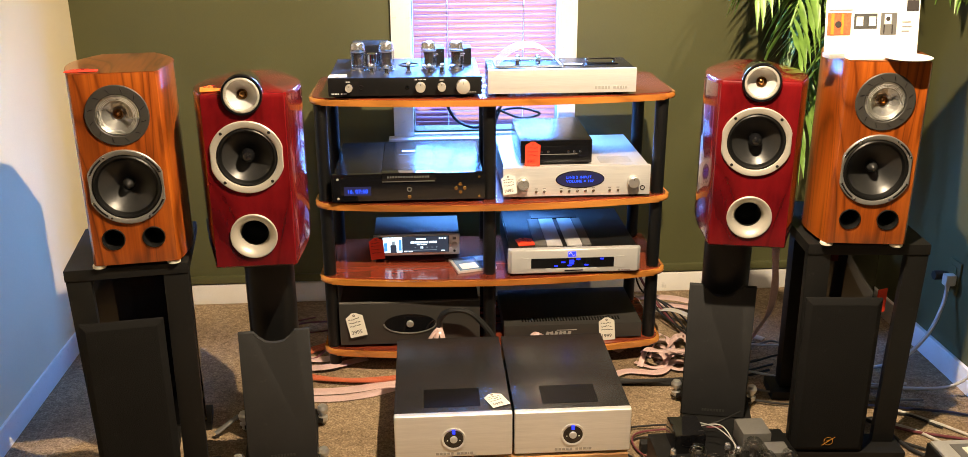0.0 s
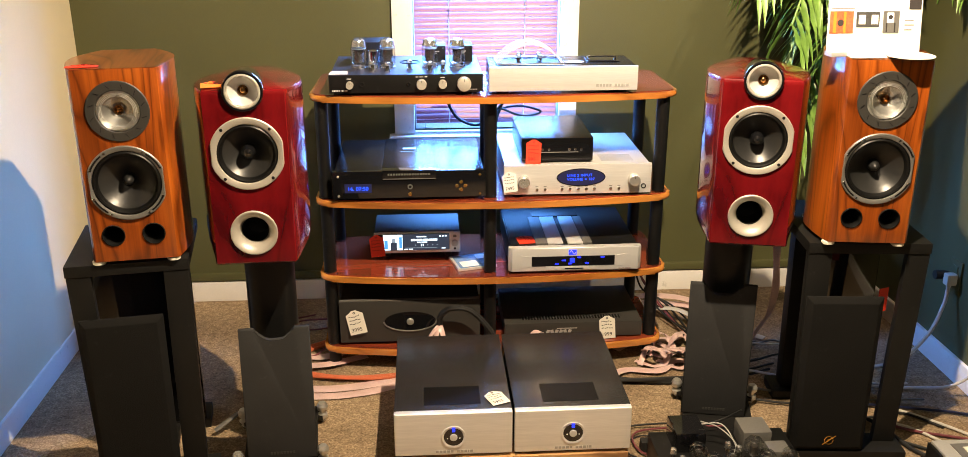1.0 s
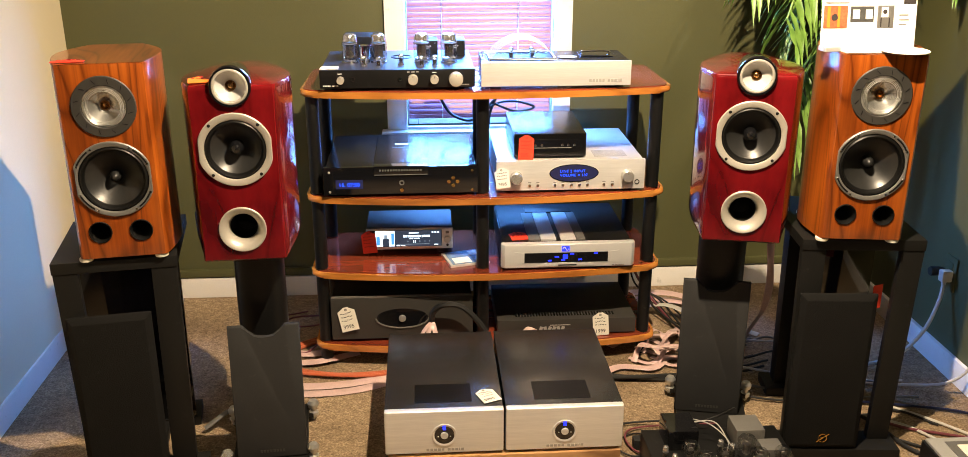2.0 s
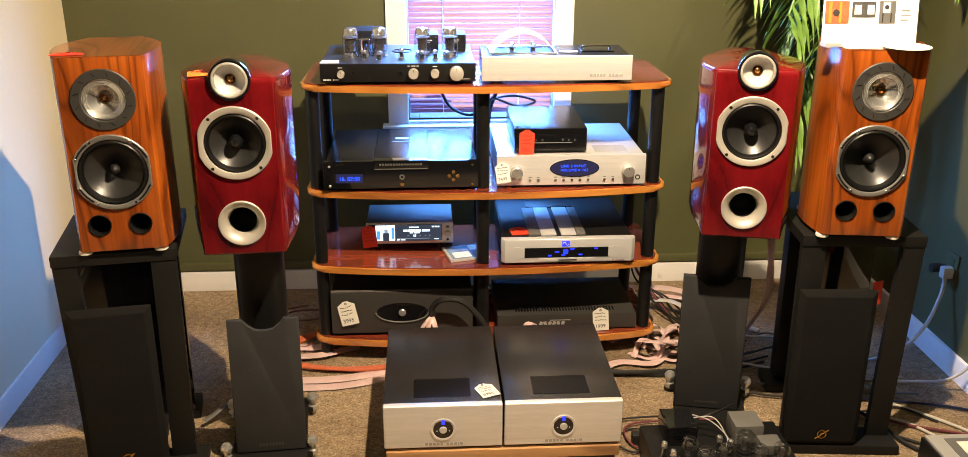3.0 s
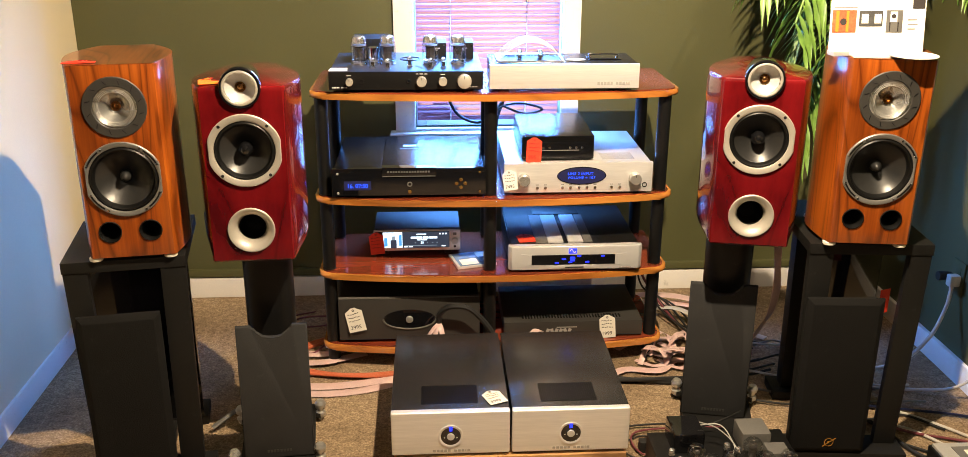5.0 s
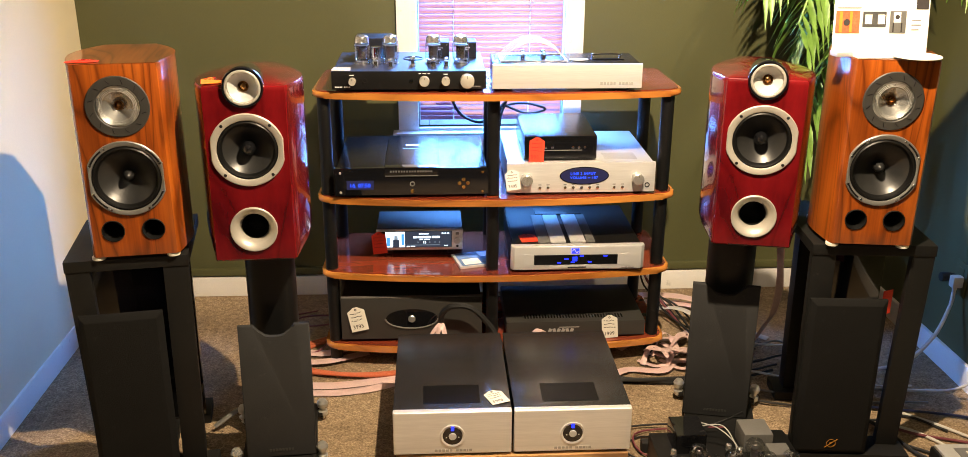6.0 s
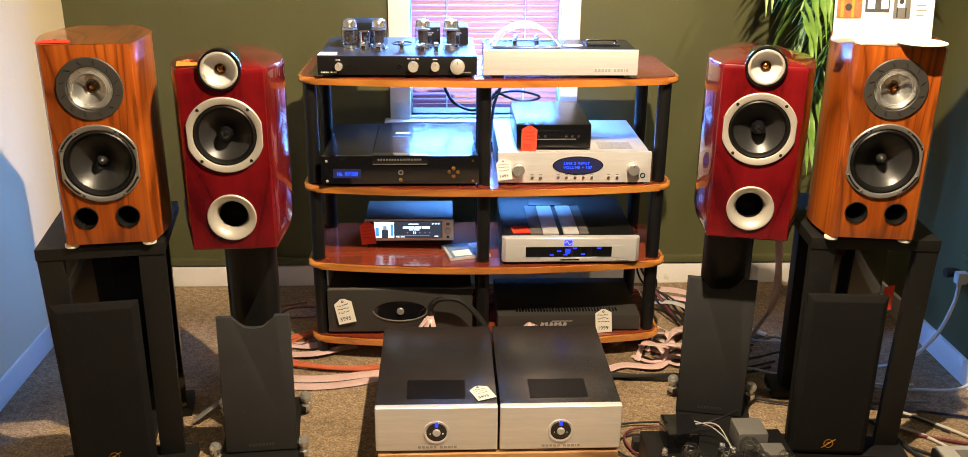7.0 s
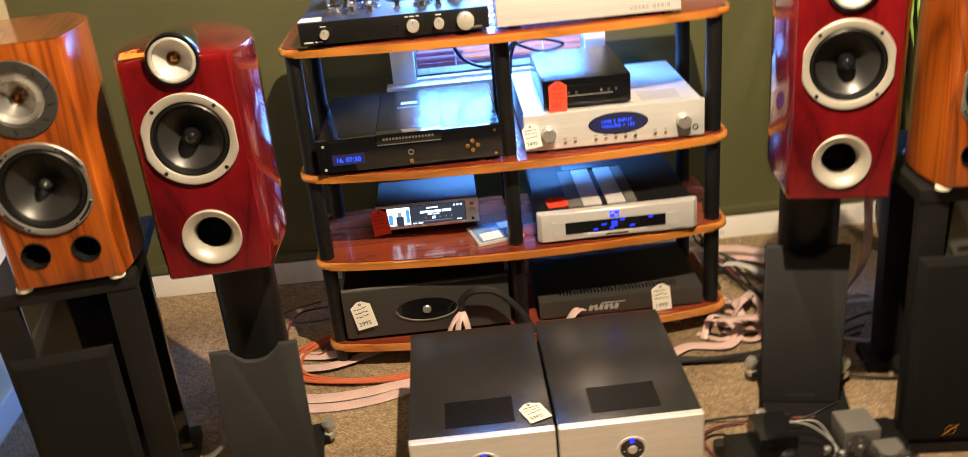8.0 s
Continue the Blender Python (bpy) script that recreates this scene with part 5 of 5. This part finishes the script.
for x, y, r, h in ((-0.100, 0.105, 0.027, 0.064), (-0.070, 0.058, 0.026, 0.060), (-0.008, 0.085, 0.024, 0.058), (0.062, 0.118, 0.028, 0.070), (0.080, 0.062, 0.027, 0.062), (0.150, 0.075, 0.024, 0.058)):
    vacuum_tube(x, y, 0.0885, r, h, fa, True, True)
for x, y in ((-0.170, 0.105), (-0.155, 0.065), (-0.01, 0.125), (0.015, 0.105)):
    vacuum_tube(x, y, 0.0885, 0.010, 0.055, fa, False)
for pts in ([(-0.07, 0.20, 0.165), (-0.02, 0.19, 0.15), (0.02, 0.16, 0.12), (0.03, 0.13, 0.09)], [(-0.06, 0.24, 0.13), (0.0, 0.22, 0.14), (0.03, 0.18, 0.10), (0.02, 0.15, 0.09)]):
    part("lead", tube(pts, 0.0018, 8), ETCH, fa)
part("lead", tube([(-0.05, 0.26, 0.11), (0.02, 0.265, 0.13), (0.07, 0.26, 0.16)], 0.003, 8), BLACK, fa)

tray = thing("equipment_box", "pale equipment case with a dark side on the floor", "case", (1.435, 2.00, 0), 0)
part("case", box(0, 0.36, 0, 0.245, 0.0, 0.095, 0.005), BLACK, tray)
part("rim", box(0.006, 0.354, 0.006, 0.238, 0.0952, 0.104, 0.003), ETCH, tray)
part("inlay", box(0.05, 0.32, 0.03, 0.215, 0.1042, 0.106), GREYTIN, tray)
part("card", box(0.075, 0.28, 0.05, 0.195, 0.1062, 0.108), TAGW, tray)
part("slot", box(0.10, 0.24, 0.12, 0.165, 0.1082, 0.1092), MAROONCABLE, tray)

# ---------------------------------------------------------------- cables


def cable(name, pts, r, mat, label, flat=None, category="cable"):
    return tagged(part(name, tube(pts, r, 8, 7, flat=flat), mat), label, category, "cables")


def wavy(a, b, n, amp, z, seed):
    rnd = random.Random(seed)
    a, b = Vector(a), Vector(b)
    side = (b - a).cross(Vector((0, 0, 1))).normalized()
    return [a.lerp(b, i / n) + side * rnd.uniform(-amp, amp) + Vector((0, 0, z + rnd.uniform(0, 0.012))) for i in range(n + 1)]


cable("ribbon_cable", [(-0.52, 2.86, 0.004), (-0.40, 2.83, 0.004), (-0.28, 2.83, 0.005), (-0.16, 2.86, 0.005), (-0.06, 2.92, 0.006), (0.05, 2.98, 0.02)], 0.0022, PINKCABLE, "flat pink speaker ribbon curving over the carpet", 0.045)
cable("ribbon_cable", [(-0.52, 2.815, 0.004), (-0.40, 2.782, 0.004), (-0.28, 2.780, 0.005), (-0.16, 2.812, 0.005), (-0.06, 2.872, 0.006), (0.05, 2.93, 0.02)], 0.0022, PINKCABLE, "flat pink speaker ribbon lying beside another", 0.042)
cable("ribbon_cable", [(-0.60, 3.13, 0.004), (-0.48, 3.08, 0.005), (-0.36, 3.05, 0.012), (-0.25, 3.12, 0.010), (-0.10, 3.20, 0.01)], 0.0022, PINKCABLE, "flat pink speaker ribbon running under the rack", 0.045)
cable("ribbon_cable", [(-0.62, 3.02, 0.004), (-0.48, 3.00, 0.006), (-0.36, 2.98, 0.016), (-0.22, 3.05, 0.010)], 0.0022, PINKCABLE, "flat pink speaker ribbon beside a rack post", 0.040)
for k in range(3):
    o = 0.024 * k
    cable("speaker_cable", [(-0.30 - o, 3.20, 0.008), (-0.45 - o, 3.08, 0.008), (-0.44 - o * 0.6, 2.96 - o * 0.4, 0.009), (-0.30, 2.90 - o * 0.5, 0.009 + 0.004 * k), (-0.14, 2.90 - o * 0.4, 0.010), (0.0, 2.93, 0.012)], 0.0055, REDCABLE, "orange-red round cable coiled beside the rack")
cable("speaker_cable", [(-0.36, 3.38, 0.006), (-0.50, 3.30, 0.03), (-0.52, 3.16, 0.008), (-0.42, 3.06, 0.008), (-0.36, 3.10, 0.03)], 0.0035, MAROONCABLE, "thin maroon cable looping on the carpet")
cable("speaker_cable", [(-0.44, 3.42, 0.006), (-0.56, 3.36, 0.006), (-0.50, 3.26, 0.02), (-0.38, 3.30, 0.006), (-0.34, 3.40, 0.006)], 0.003, MAROONCABLE, "thin maroon cable looping on the carpet")
# pile beside the other end of the rack
for k in (0, 2):
    cable("ribbon_cable", wavy((0.62 + 0.03 * k, 2.83 + 0.10 * k, 0.0), (1.06, 2.98 + 0.10 * k, 0.0), 5, 0.03, 0.006 + 0.006 * k, 40 + k), 0.0022, PINKCABLE, "flat pink speaker ribbon in a loose pile", 0.036)
cable("ribbon_cable", [(0.78, 3.42, 0.05), (0.90, 3.41, 0.055), (1.00, 3.40, 0.05), (1.10, 3.38, 0.03)], 0.0022, PINKCABLE, "flat pink speaker ribbon behind the rack", 0.05)
for k in range(3):
    x = 0.815 + 0.045 * k
    cable("ribbon_cable", [(x - 0.03, 3.02, 0.01), (x - 0.045, 2.92, 0.07), (x + 0.01, 2.88, 0.085), (x + 0.055, 2.92, 0.05), (x + 0.03, 3.02, 0.01)], 0.0020, PINKCABLE, "pink ribbon loop standing in a pile", 0.022)
cable("ribbon_cable", [(1.085, 2.64, 0.66), (1.110, 2.70, 0.53), (1.128, 2.72, 0.39), (1.130, 2.75, 0.285), (1.116, 2.78, 0.22), (1.095, 2.83, 0.13), (1.06, 2.92, 0.03)], 0.0022, PINKCABLE, "pink ribbon hanging from a red speaker", 0.024)
cable("ribbon_cable", [(0.86, 3.40, 0.03), (0.93, 3.385, 0.032), (1.03, 3.375, 0.026), (1.12, 3.33, 0.012)], 0.0022, PINKCABLE, "flat pink speaker ribbon along the wall", 0.05)
for k, (x, y, h) in enumerate(((0.800, 2.95, 0.050), (0.845, 3.02, 0.075), (0.880, 2.93, 0.060), (0.915, 3.05, 0.065))):
    cable("ribbon_cable", [(x - 0.05, y - 0.03, 0.008), (x - 0.015, y + 0.02 - 0.015 * k, h), (x + 0.03, y + 0.03, h * 0.7), (x + 0.045, y - 0.02, 0.02), (x, y - 0.05, 0.012), (x - 0.06, y + 0.01 * k, 0.010)], 0.0020, PINKCABLE, "pink ribbon curled loosely in a pile", 0.020 + 0.004 * (k % 2))
for k in range(3):
    cable("cable", [(0.56, 2.86 - 0.02 * k, 0.008), (0.68, 2.82 - 0.012 * k, 0.009 + 0.005 * k), (0.80, 2.79, 0.010 + 0.006 * k), (0.92, 2.80 + 0.015 * k, 0.009), (1.06, 2.86 + 0.04 * k, 0.009)], 0.0075, RUBBER, "thick black cord on the carpet")
for k in range(6):
    rnd = random.Random(70 + k)
    j = [rnd.uniform(-0.035, 0.035) for _ in range(8)]
    cable("cable", [(0.80 + 0.02 * k, 3.40, 0.22 - 0.02 * k), (0.87 + j[0], 3.37 + j[1], 0.13 + j[2]), (0.93 + j[3], 3.30 + j[4], 0.05), (1.00 + j[5], 3.20 - 0.05 * k + j[6], 0.012), (1.09, 3.12 - 0.06 * k + j[7], 0.009), (1.20 + j[0], 3.06 - 0.04 * k, 0.009)], 0.0030 + 0.0008 * (k % 3), MAROONCABLE if k == 2 else RUBBER, "dark cord trailing from the rack to the carpet")
cable("ribbon_cable", [(0.86, 3.33, 0.03), (0.96, 3.28, 0.055), (1.06, 3.22, 0.03), (1.16, 3.19, 0.012), (1.26, 3.10, 0.008)], 0.0020, WHITECABLE, "pale speaker ribbon crossing loose cords", 0.034)
for k in range(6):
    cable("cable", wavy((0.95 + 0.04 * k, 2.72 + 0.07 * k, 0), (1.62, 2.48 + 0.12 * k, 0), 6, 0.06, 0.007 + 0.003 * k, 90 + k), 0.0040, (RUBBER, GREYTIN, WHITECABLE)[k % 3], "tangled cord on the carpet by the wall")
cable("cable", [(XR - 0.030, 2.845, 0.302), (XR - 0.045, 2.83, 0.25), (XR - 0.10, 2.80, 0.155), (XR - 0.19, 2.79, 0.070), (XR - 0.30, 2.84, 0.016), (1.36, 2.95, 0.010)], 0.0068, WHITECABLE, "white cord hanging from the wall outlet")
cable("cable", [(XR - 0.02, 2.36, 0.40), (XR - 0.025, 2.50, 0.32), (XR - 0.03, 2.58, 0.22), (XR - 0.04, 2.60, 0.12), (XR - 0.09, 2.64, 0.045), (XR - 0.20, 2.70, 0.010), (XR - 0.40, 2.74, 0.008)], 0.0050, WHITECABLE, "white cord curving down the wall onto the carpet")
cable("cable", [(1.40, 2.62, 0.008), (1.52, 2.56, 0.008), (1.64, 2.44, 0.008), (1.74, 2.30, 0.008)], 0.0050, WHITECABLE, "white cord lying on the carpet")
cable("cable", [(1.38, 2.52, 0.008), (1.50, 2.46, 0.008), (1.58, 2.34, 0.008), (1.64, 2.22, 0.008)], 0.0050, WHITECABLE, "white cord lying on the carpet")
cable("cable", [(1.40, 2.60, 0.014), (1.56, 2.57, 0.010), (1.70, 2.53, 0.010), (XR - 0.03, 2.48, 0.010)], 0.0045, BLUECORD, "dark blue cord lying on the carpet")
cable("cable", [(1.42, 2.40, 0.008), (1.52, 2.32, 0.008), (1.62, 2.24, 0.008)], 0.0045, RUBBER, "black cord lying on the carpet")
cable("cable", [(0.70, 2.39, 0.012), (0.63, 2.34, 0.010), (0.58, 2.40, 0.010), (0.60, 2.50, 0.012), (0.70, 2.52, 0.015), (0.84, 2.46, 0.05)], 0.0032, RUBBER, "thin black cord looped beside the small amplifier")
cable("cable", [(0.72, 2.40, 0.012), (0.65, 2.36, 0.010), (0.62, 2.42, 0.010), (0.64, 2.48, 0.012), (0.74, 2.50, 0.012), (0.90, 2.44, 0.05)], 0.0030, MAROONCABLE, "thin brown cord looped beside the small amplifier")
cable("cable", [(0.60, 2.44, 0.006), (0.66, 2.47, 0.006), (0.74, 2.44, 0.006), (0.80, 2.48, 0.008)], 0.0022, RUBBER, "thin black cord on the carpet")
cable("speaker_cable", [(-0.66, 2.56, 0.020), (-0.60, 2.60, 0.05), (-0.56, 2.62, 0.06)], 0.006, GREYTIN, "pale cable end beside a stand", 0.018)
# cable with spade ends in front of the power amplifier
cable("speaker_cable", [(0.044, 2.955, 0.165), (0.048, 2.945, 0.210), (0.085, 2.93, 0.243), (0.15, 2.925, 0.235), (0.215, 2.92, 0.165), (0.25, 2.91, 0.10)], 0.0105, RUBBER, "thick black cable arching before the amplifier")
for dx in (-0.030, -0.012, 0.010):
    cable("ribbon_cable", [(0.044, 2.950, 0.172), (0.044 + dx * 0.7, 2.930, 0.158), (0.044 + dx * 1.4, 2.915, 0.125), (0.044 + dx * 1.7, 2.905, 0.06)], 0.002, PINKCABLE, "pink cable tails splayed from a black cable", 0.018)
cable("ribbon_cable", [(0.400, 2.965, 0.125), (0.382, 2.945, 0.138), (0.358, 2.93, 0.118), (0.35, 2.92, 0.06)], 0.003, PINKCABLE, "pink cable tail before the low amplifier", 0.03)
# interconnects hanging behind the shelves
cable("interconnect", [(0.085, 3.38, 0.90), (0.10, 3.42, 0.84), (0.135, 3.44, 0.785), (0.20, 3.42, 0.765), (0.25, 3.41, 0.80), (0.31, 3.42, 0.86)], 0.0055, RUBBER, "black interconnect looping behind the rack")
cable("interconnect", [(0.27, 3.41, 0.92), (0.295, 3.43, 0.85), (0.275, 3.43, 0.78), (0.262, 3.42, 0.66)], 0.0055, RUBBER, "black interconnect hanging behind the rack")
cable("interconnect", [(0.25, 3.42, 0.79), (0.30, 3.43, 0.825), (0.37, 3.42, 0.835), (0.44, 3.41, 0.815), (0.37, 3.41, 0.80), (0.29, 3.41, 0.83)], 0.0045, RUBBER, "black interconnect looping behind the rack")
for k in range(4):
    x = 0.33 + 0.09 * k
    cable("interconnect", [(x, 3.35, 0.30), (x + 0.01, 3.38, 0.25), (x + 0.04, 3.37, 0.205), (x + 0.08, 3.36, 0.215)], 0.004, RUBBER, "dark cable hanging behind the lowest shelf")
cable("cable", [(1.33, 2.66, 0.30), (1.40, 2.70, 0.32), (1.415, 2.70, 0.25), (1.38, 2.74, 0.12), (1.34, 2.80, 0.02)], 0.0035, WHITECABLE, "thin pale cord bent beside the stand")
cable("cable", [(1.30, 2.60, 0.012), (1.38, 2.52, 0.014), (1.42, 2.44, 0.012), (1.45, 2.34, 0.010), (1.50, 2.28, 0.012), (1.58, 2.27, 0.010)], 0.0060, RUBBER, "thick black cord crossing the carpet")
cable("cable", [(1.42, 2.50, 0.010), (1.50, 2.44, 0.009), (1.60, 2.40, 0.009), (1.70, 2.36, 0.009)], 0.0045, MAROONCABLE, "brown cord crossing the carpet")
mb = thing("wall_adapter", "black plug-in adapter on the carpet", "adapter", (0.655, 2.40, 0))
part("body", box(-0.02, 0.02, -0.015, 0.015, 0, 0.035, 0.004), RUBBER, mb)
part("pin", rod((0.0, -0.016, 0.02), 0.003, 0.012, "y", 10), CHROME, mb)
rt = thing("price_tag", "red tag hanging inside an open-frame stand", "tag", (1.33, 2.42, 0.43), 20, "price tags")
part("card", box(-0.018, 0.018, 0.0, 0.0012, 0.0, 0.075), TAGR, rt)

# ---------------------------------------------------------------- palm
palm = thing("potted_palm", "tall green potted palm with arching fronds", "plant", (1.60, 3.34, 0))
part("pot", lathe([(0, 0), (0.12, 0), (0.15, 0.26), (0.155, 0.28), (0.145, 0.28), (0.14, 0.24), (0, 0.24)], n=36), POTMAT, palm)
part("trunk", tube([(0, 0, 0.23), (0.01, 0.01, 0.6), (-0.01, 0, 1.0), (0.0, 0.0, 1.12)], 0.018, 10), STEM, palm)


def frond(azimuth, rise, reach, droop, leaf, seed):
    rnd = random.Random(seed)
    d = Vector((math.cos(radians(azimuth)), math.sin(radians(azimuth)), 0))
    base = Vector((0, 0, 1.06))
    line = [base + d * reach * u + Vector((0, 0, rise * math.sin(math.pi * 0.62 * u) - droop * u ** 2.4)) for u in [i / 18 for i in range(19)]]
    bm = tube([tuple(p) for p in line[::3]], 0.0042, 6, 4)
    for j in range(8, 37):
        i = j // 2
        p = line[i].lerp(line[min(i + 1, 18)], 0.5 * (j % 2))
        t = (line[min(i + 1, 18)] - line[i - 1]).normalized()
        side = t.cross(Vector((0, 0, 1))).normalized()
        for s in (-1, 1):
            L = 1.2 * leaf * (0.55 + 0.45 * math.sin(math.pi * i / 19)) * rnd.uniform(0.85, 1.12)
            w = 0.0098 * rnd.uniform(0.8, 1.2)
            out = (side * s * rnd.uniform(0.45, 0.75) + t * 0.62 + Vector((0, 0, -0.15))).normalized()
            cs = []
            q = p.copy()
            m = 6
            for k in range(m + 1):
                u = k / m
                dirn = (out + Vector((0, 0, -1.55 * u))).normalized()
                cs.append((q.copy(), dirn, w * (0.35 + 2.2 * u * (1 - u) * 1.6) * (1 - u ** 3)))
                q = q + dirn * (L / m)
            rows = []
            for c, dirn, ww in cs:
                sd = dirn.cross(Vector((rnd.uniform(-0.2, 0.2), rnd.uniform(-0.2, 0.2), 1)))
                sd = sd.normalized() if sd.length > 0.05 else t.copy()
                nrm = sd.cross(dirn).normalized()
                rows.append((bm.verts.new(c - sd * ww + nrm * ww * 0.35), bm.verts.new(c), bm.verts.new(c + sd * ww + nrm * ww * 0.35)))
            for a, b in zip(rows, rows[1:]):
                bm.faces.new((a[0], a[1], b[1], b[0]))
                bm.faces.new((a[1], a[2], b[2], b[1]))
    for v in bm.verts:  # leaves press against the two walls of the corner
        v.co.x, v.co.y = min(v.co.x, 0.200 + 0.01 * rnd.random()), min(v.co.y, 0.245 + 0.01 * rnd.random())
    return part("frond", bm, LEAF, palm, smooth=60)


for i, (az, rise, reach, droop, leaf) in enumerate(((195, 0.62, 0.46, 0.30, 0.24), (212, 0.50, 0.42, 0.36, 0.25), (180, 0.55, 0.38, 0.22, 0.24), (228, 0.42, 0.36, 0.40, 0.24), (165, 0.34, 0.26, 0.36, 0.22), (200, 0.25, 0.26, 0.55, 0.24), (300, 0.60, 0.36, 0.25, 0.22), (330, 0.55, 0.28, 0.22, 0.20), (262, 0.70, 0.34, 0.15, 0.22), (188, 0.75, 0.40, 0.25, 0.26), (203, 0.58, 0.52, 0.26, 0.26), (220, 0.62, 0.46, 0.22, 0.27))):
    frond(az, rise, reach, droop, leaf, 11 + i)
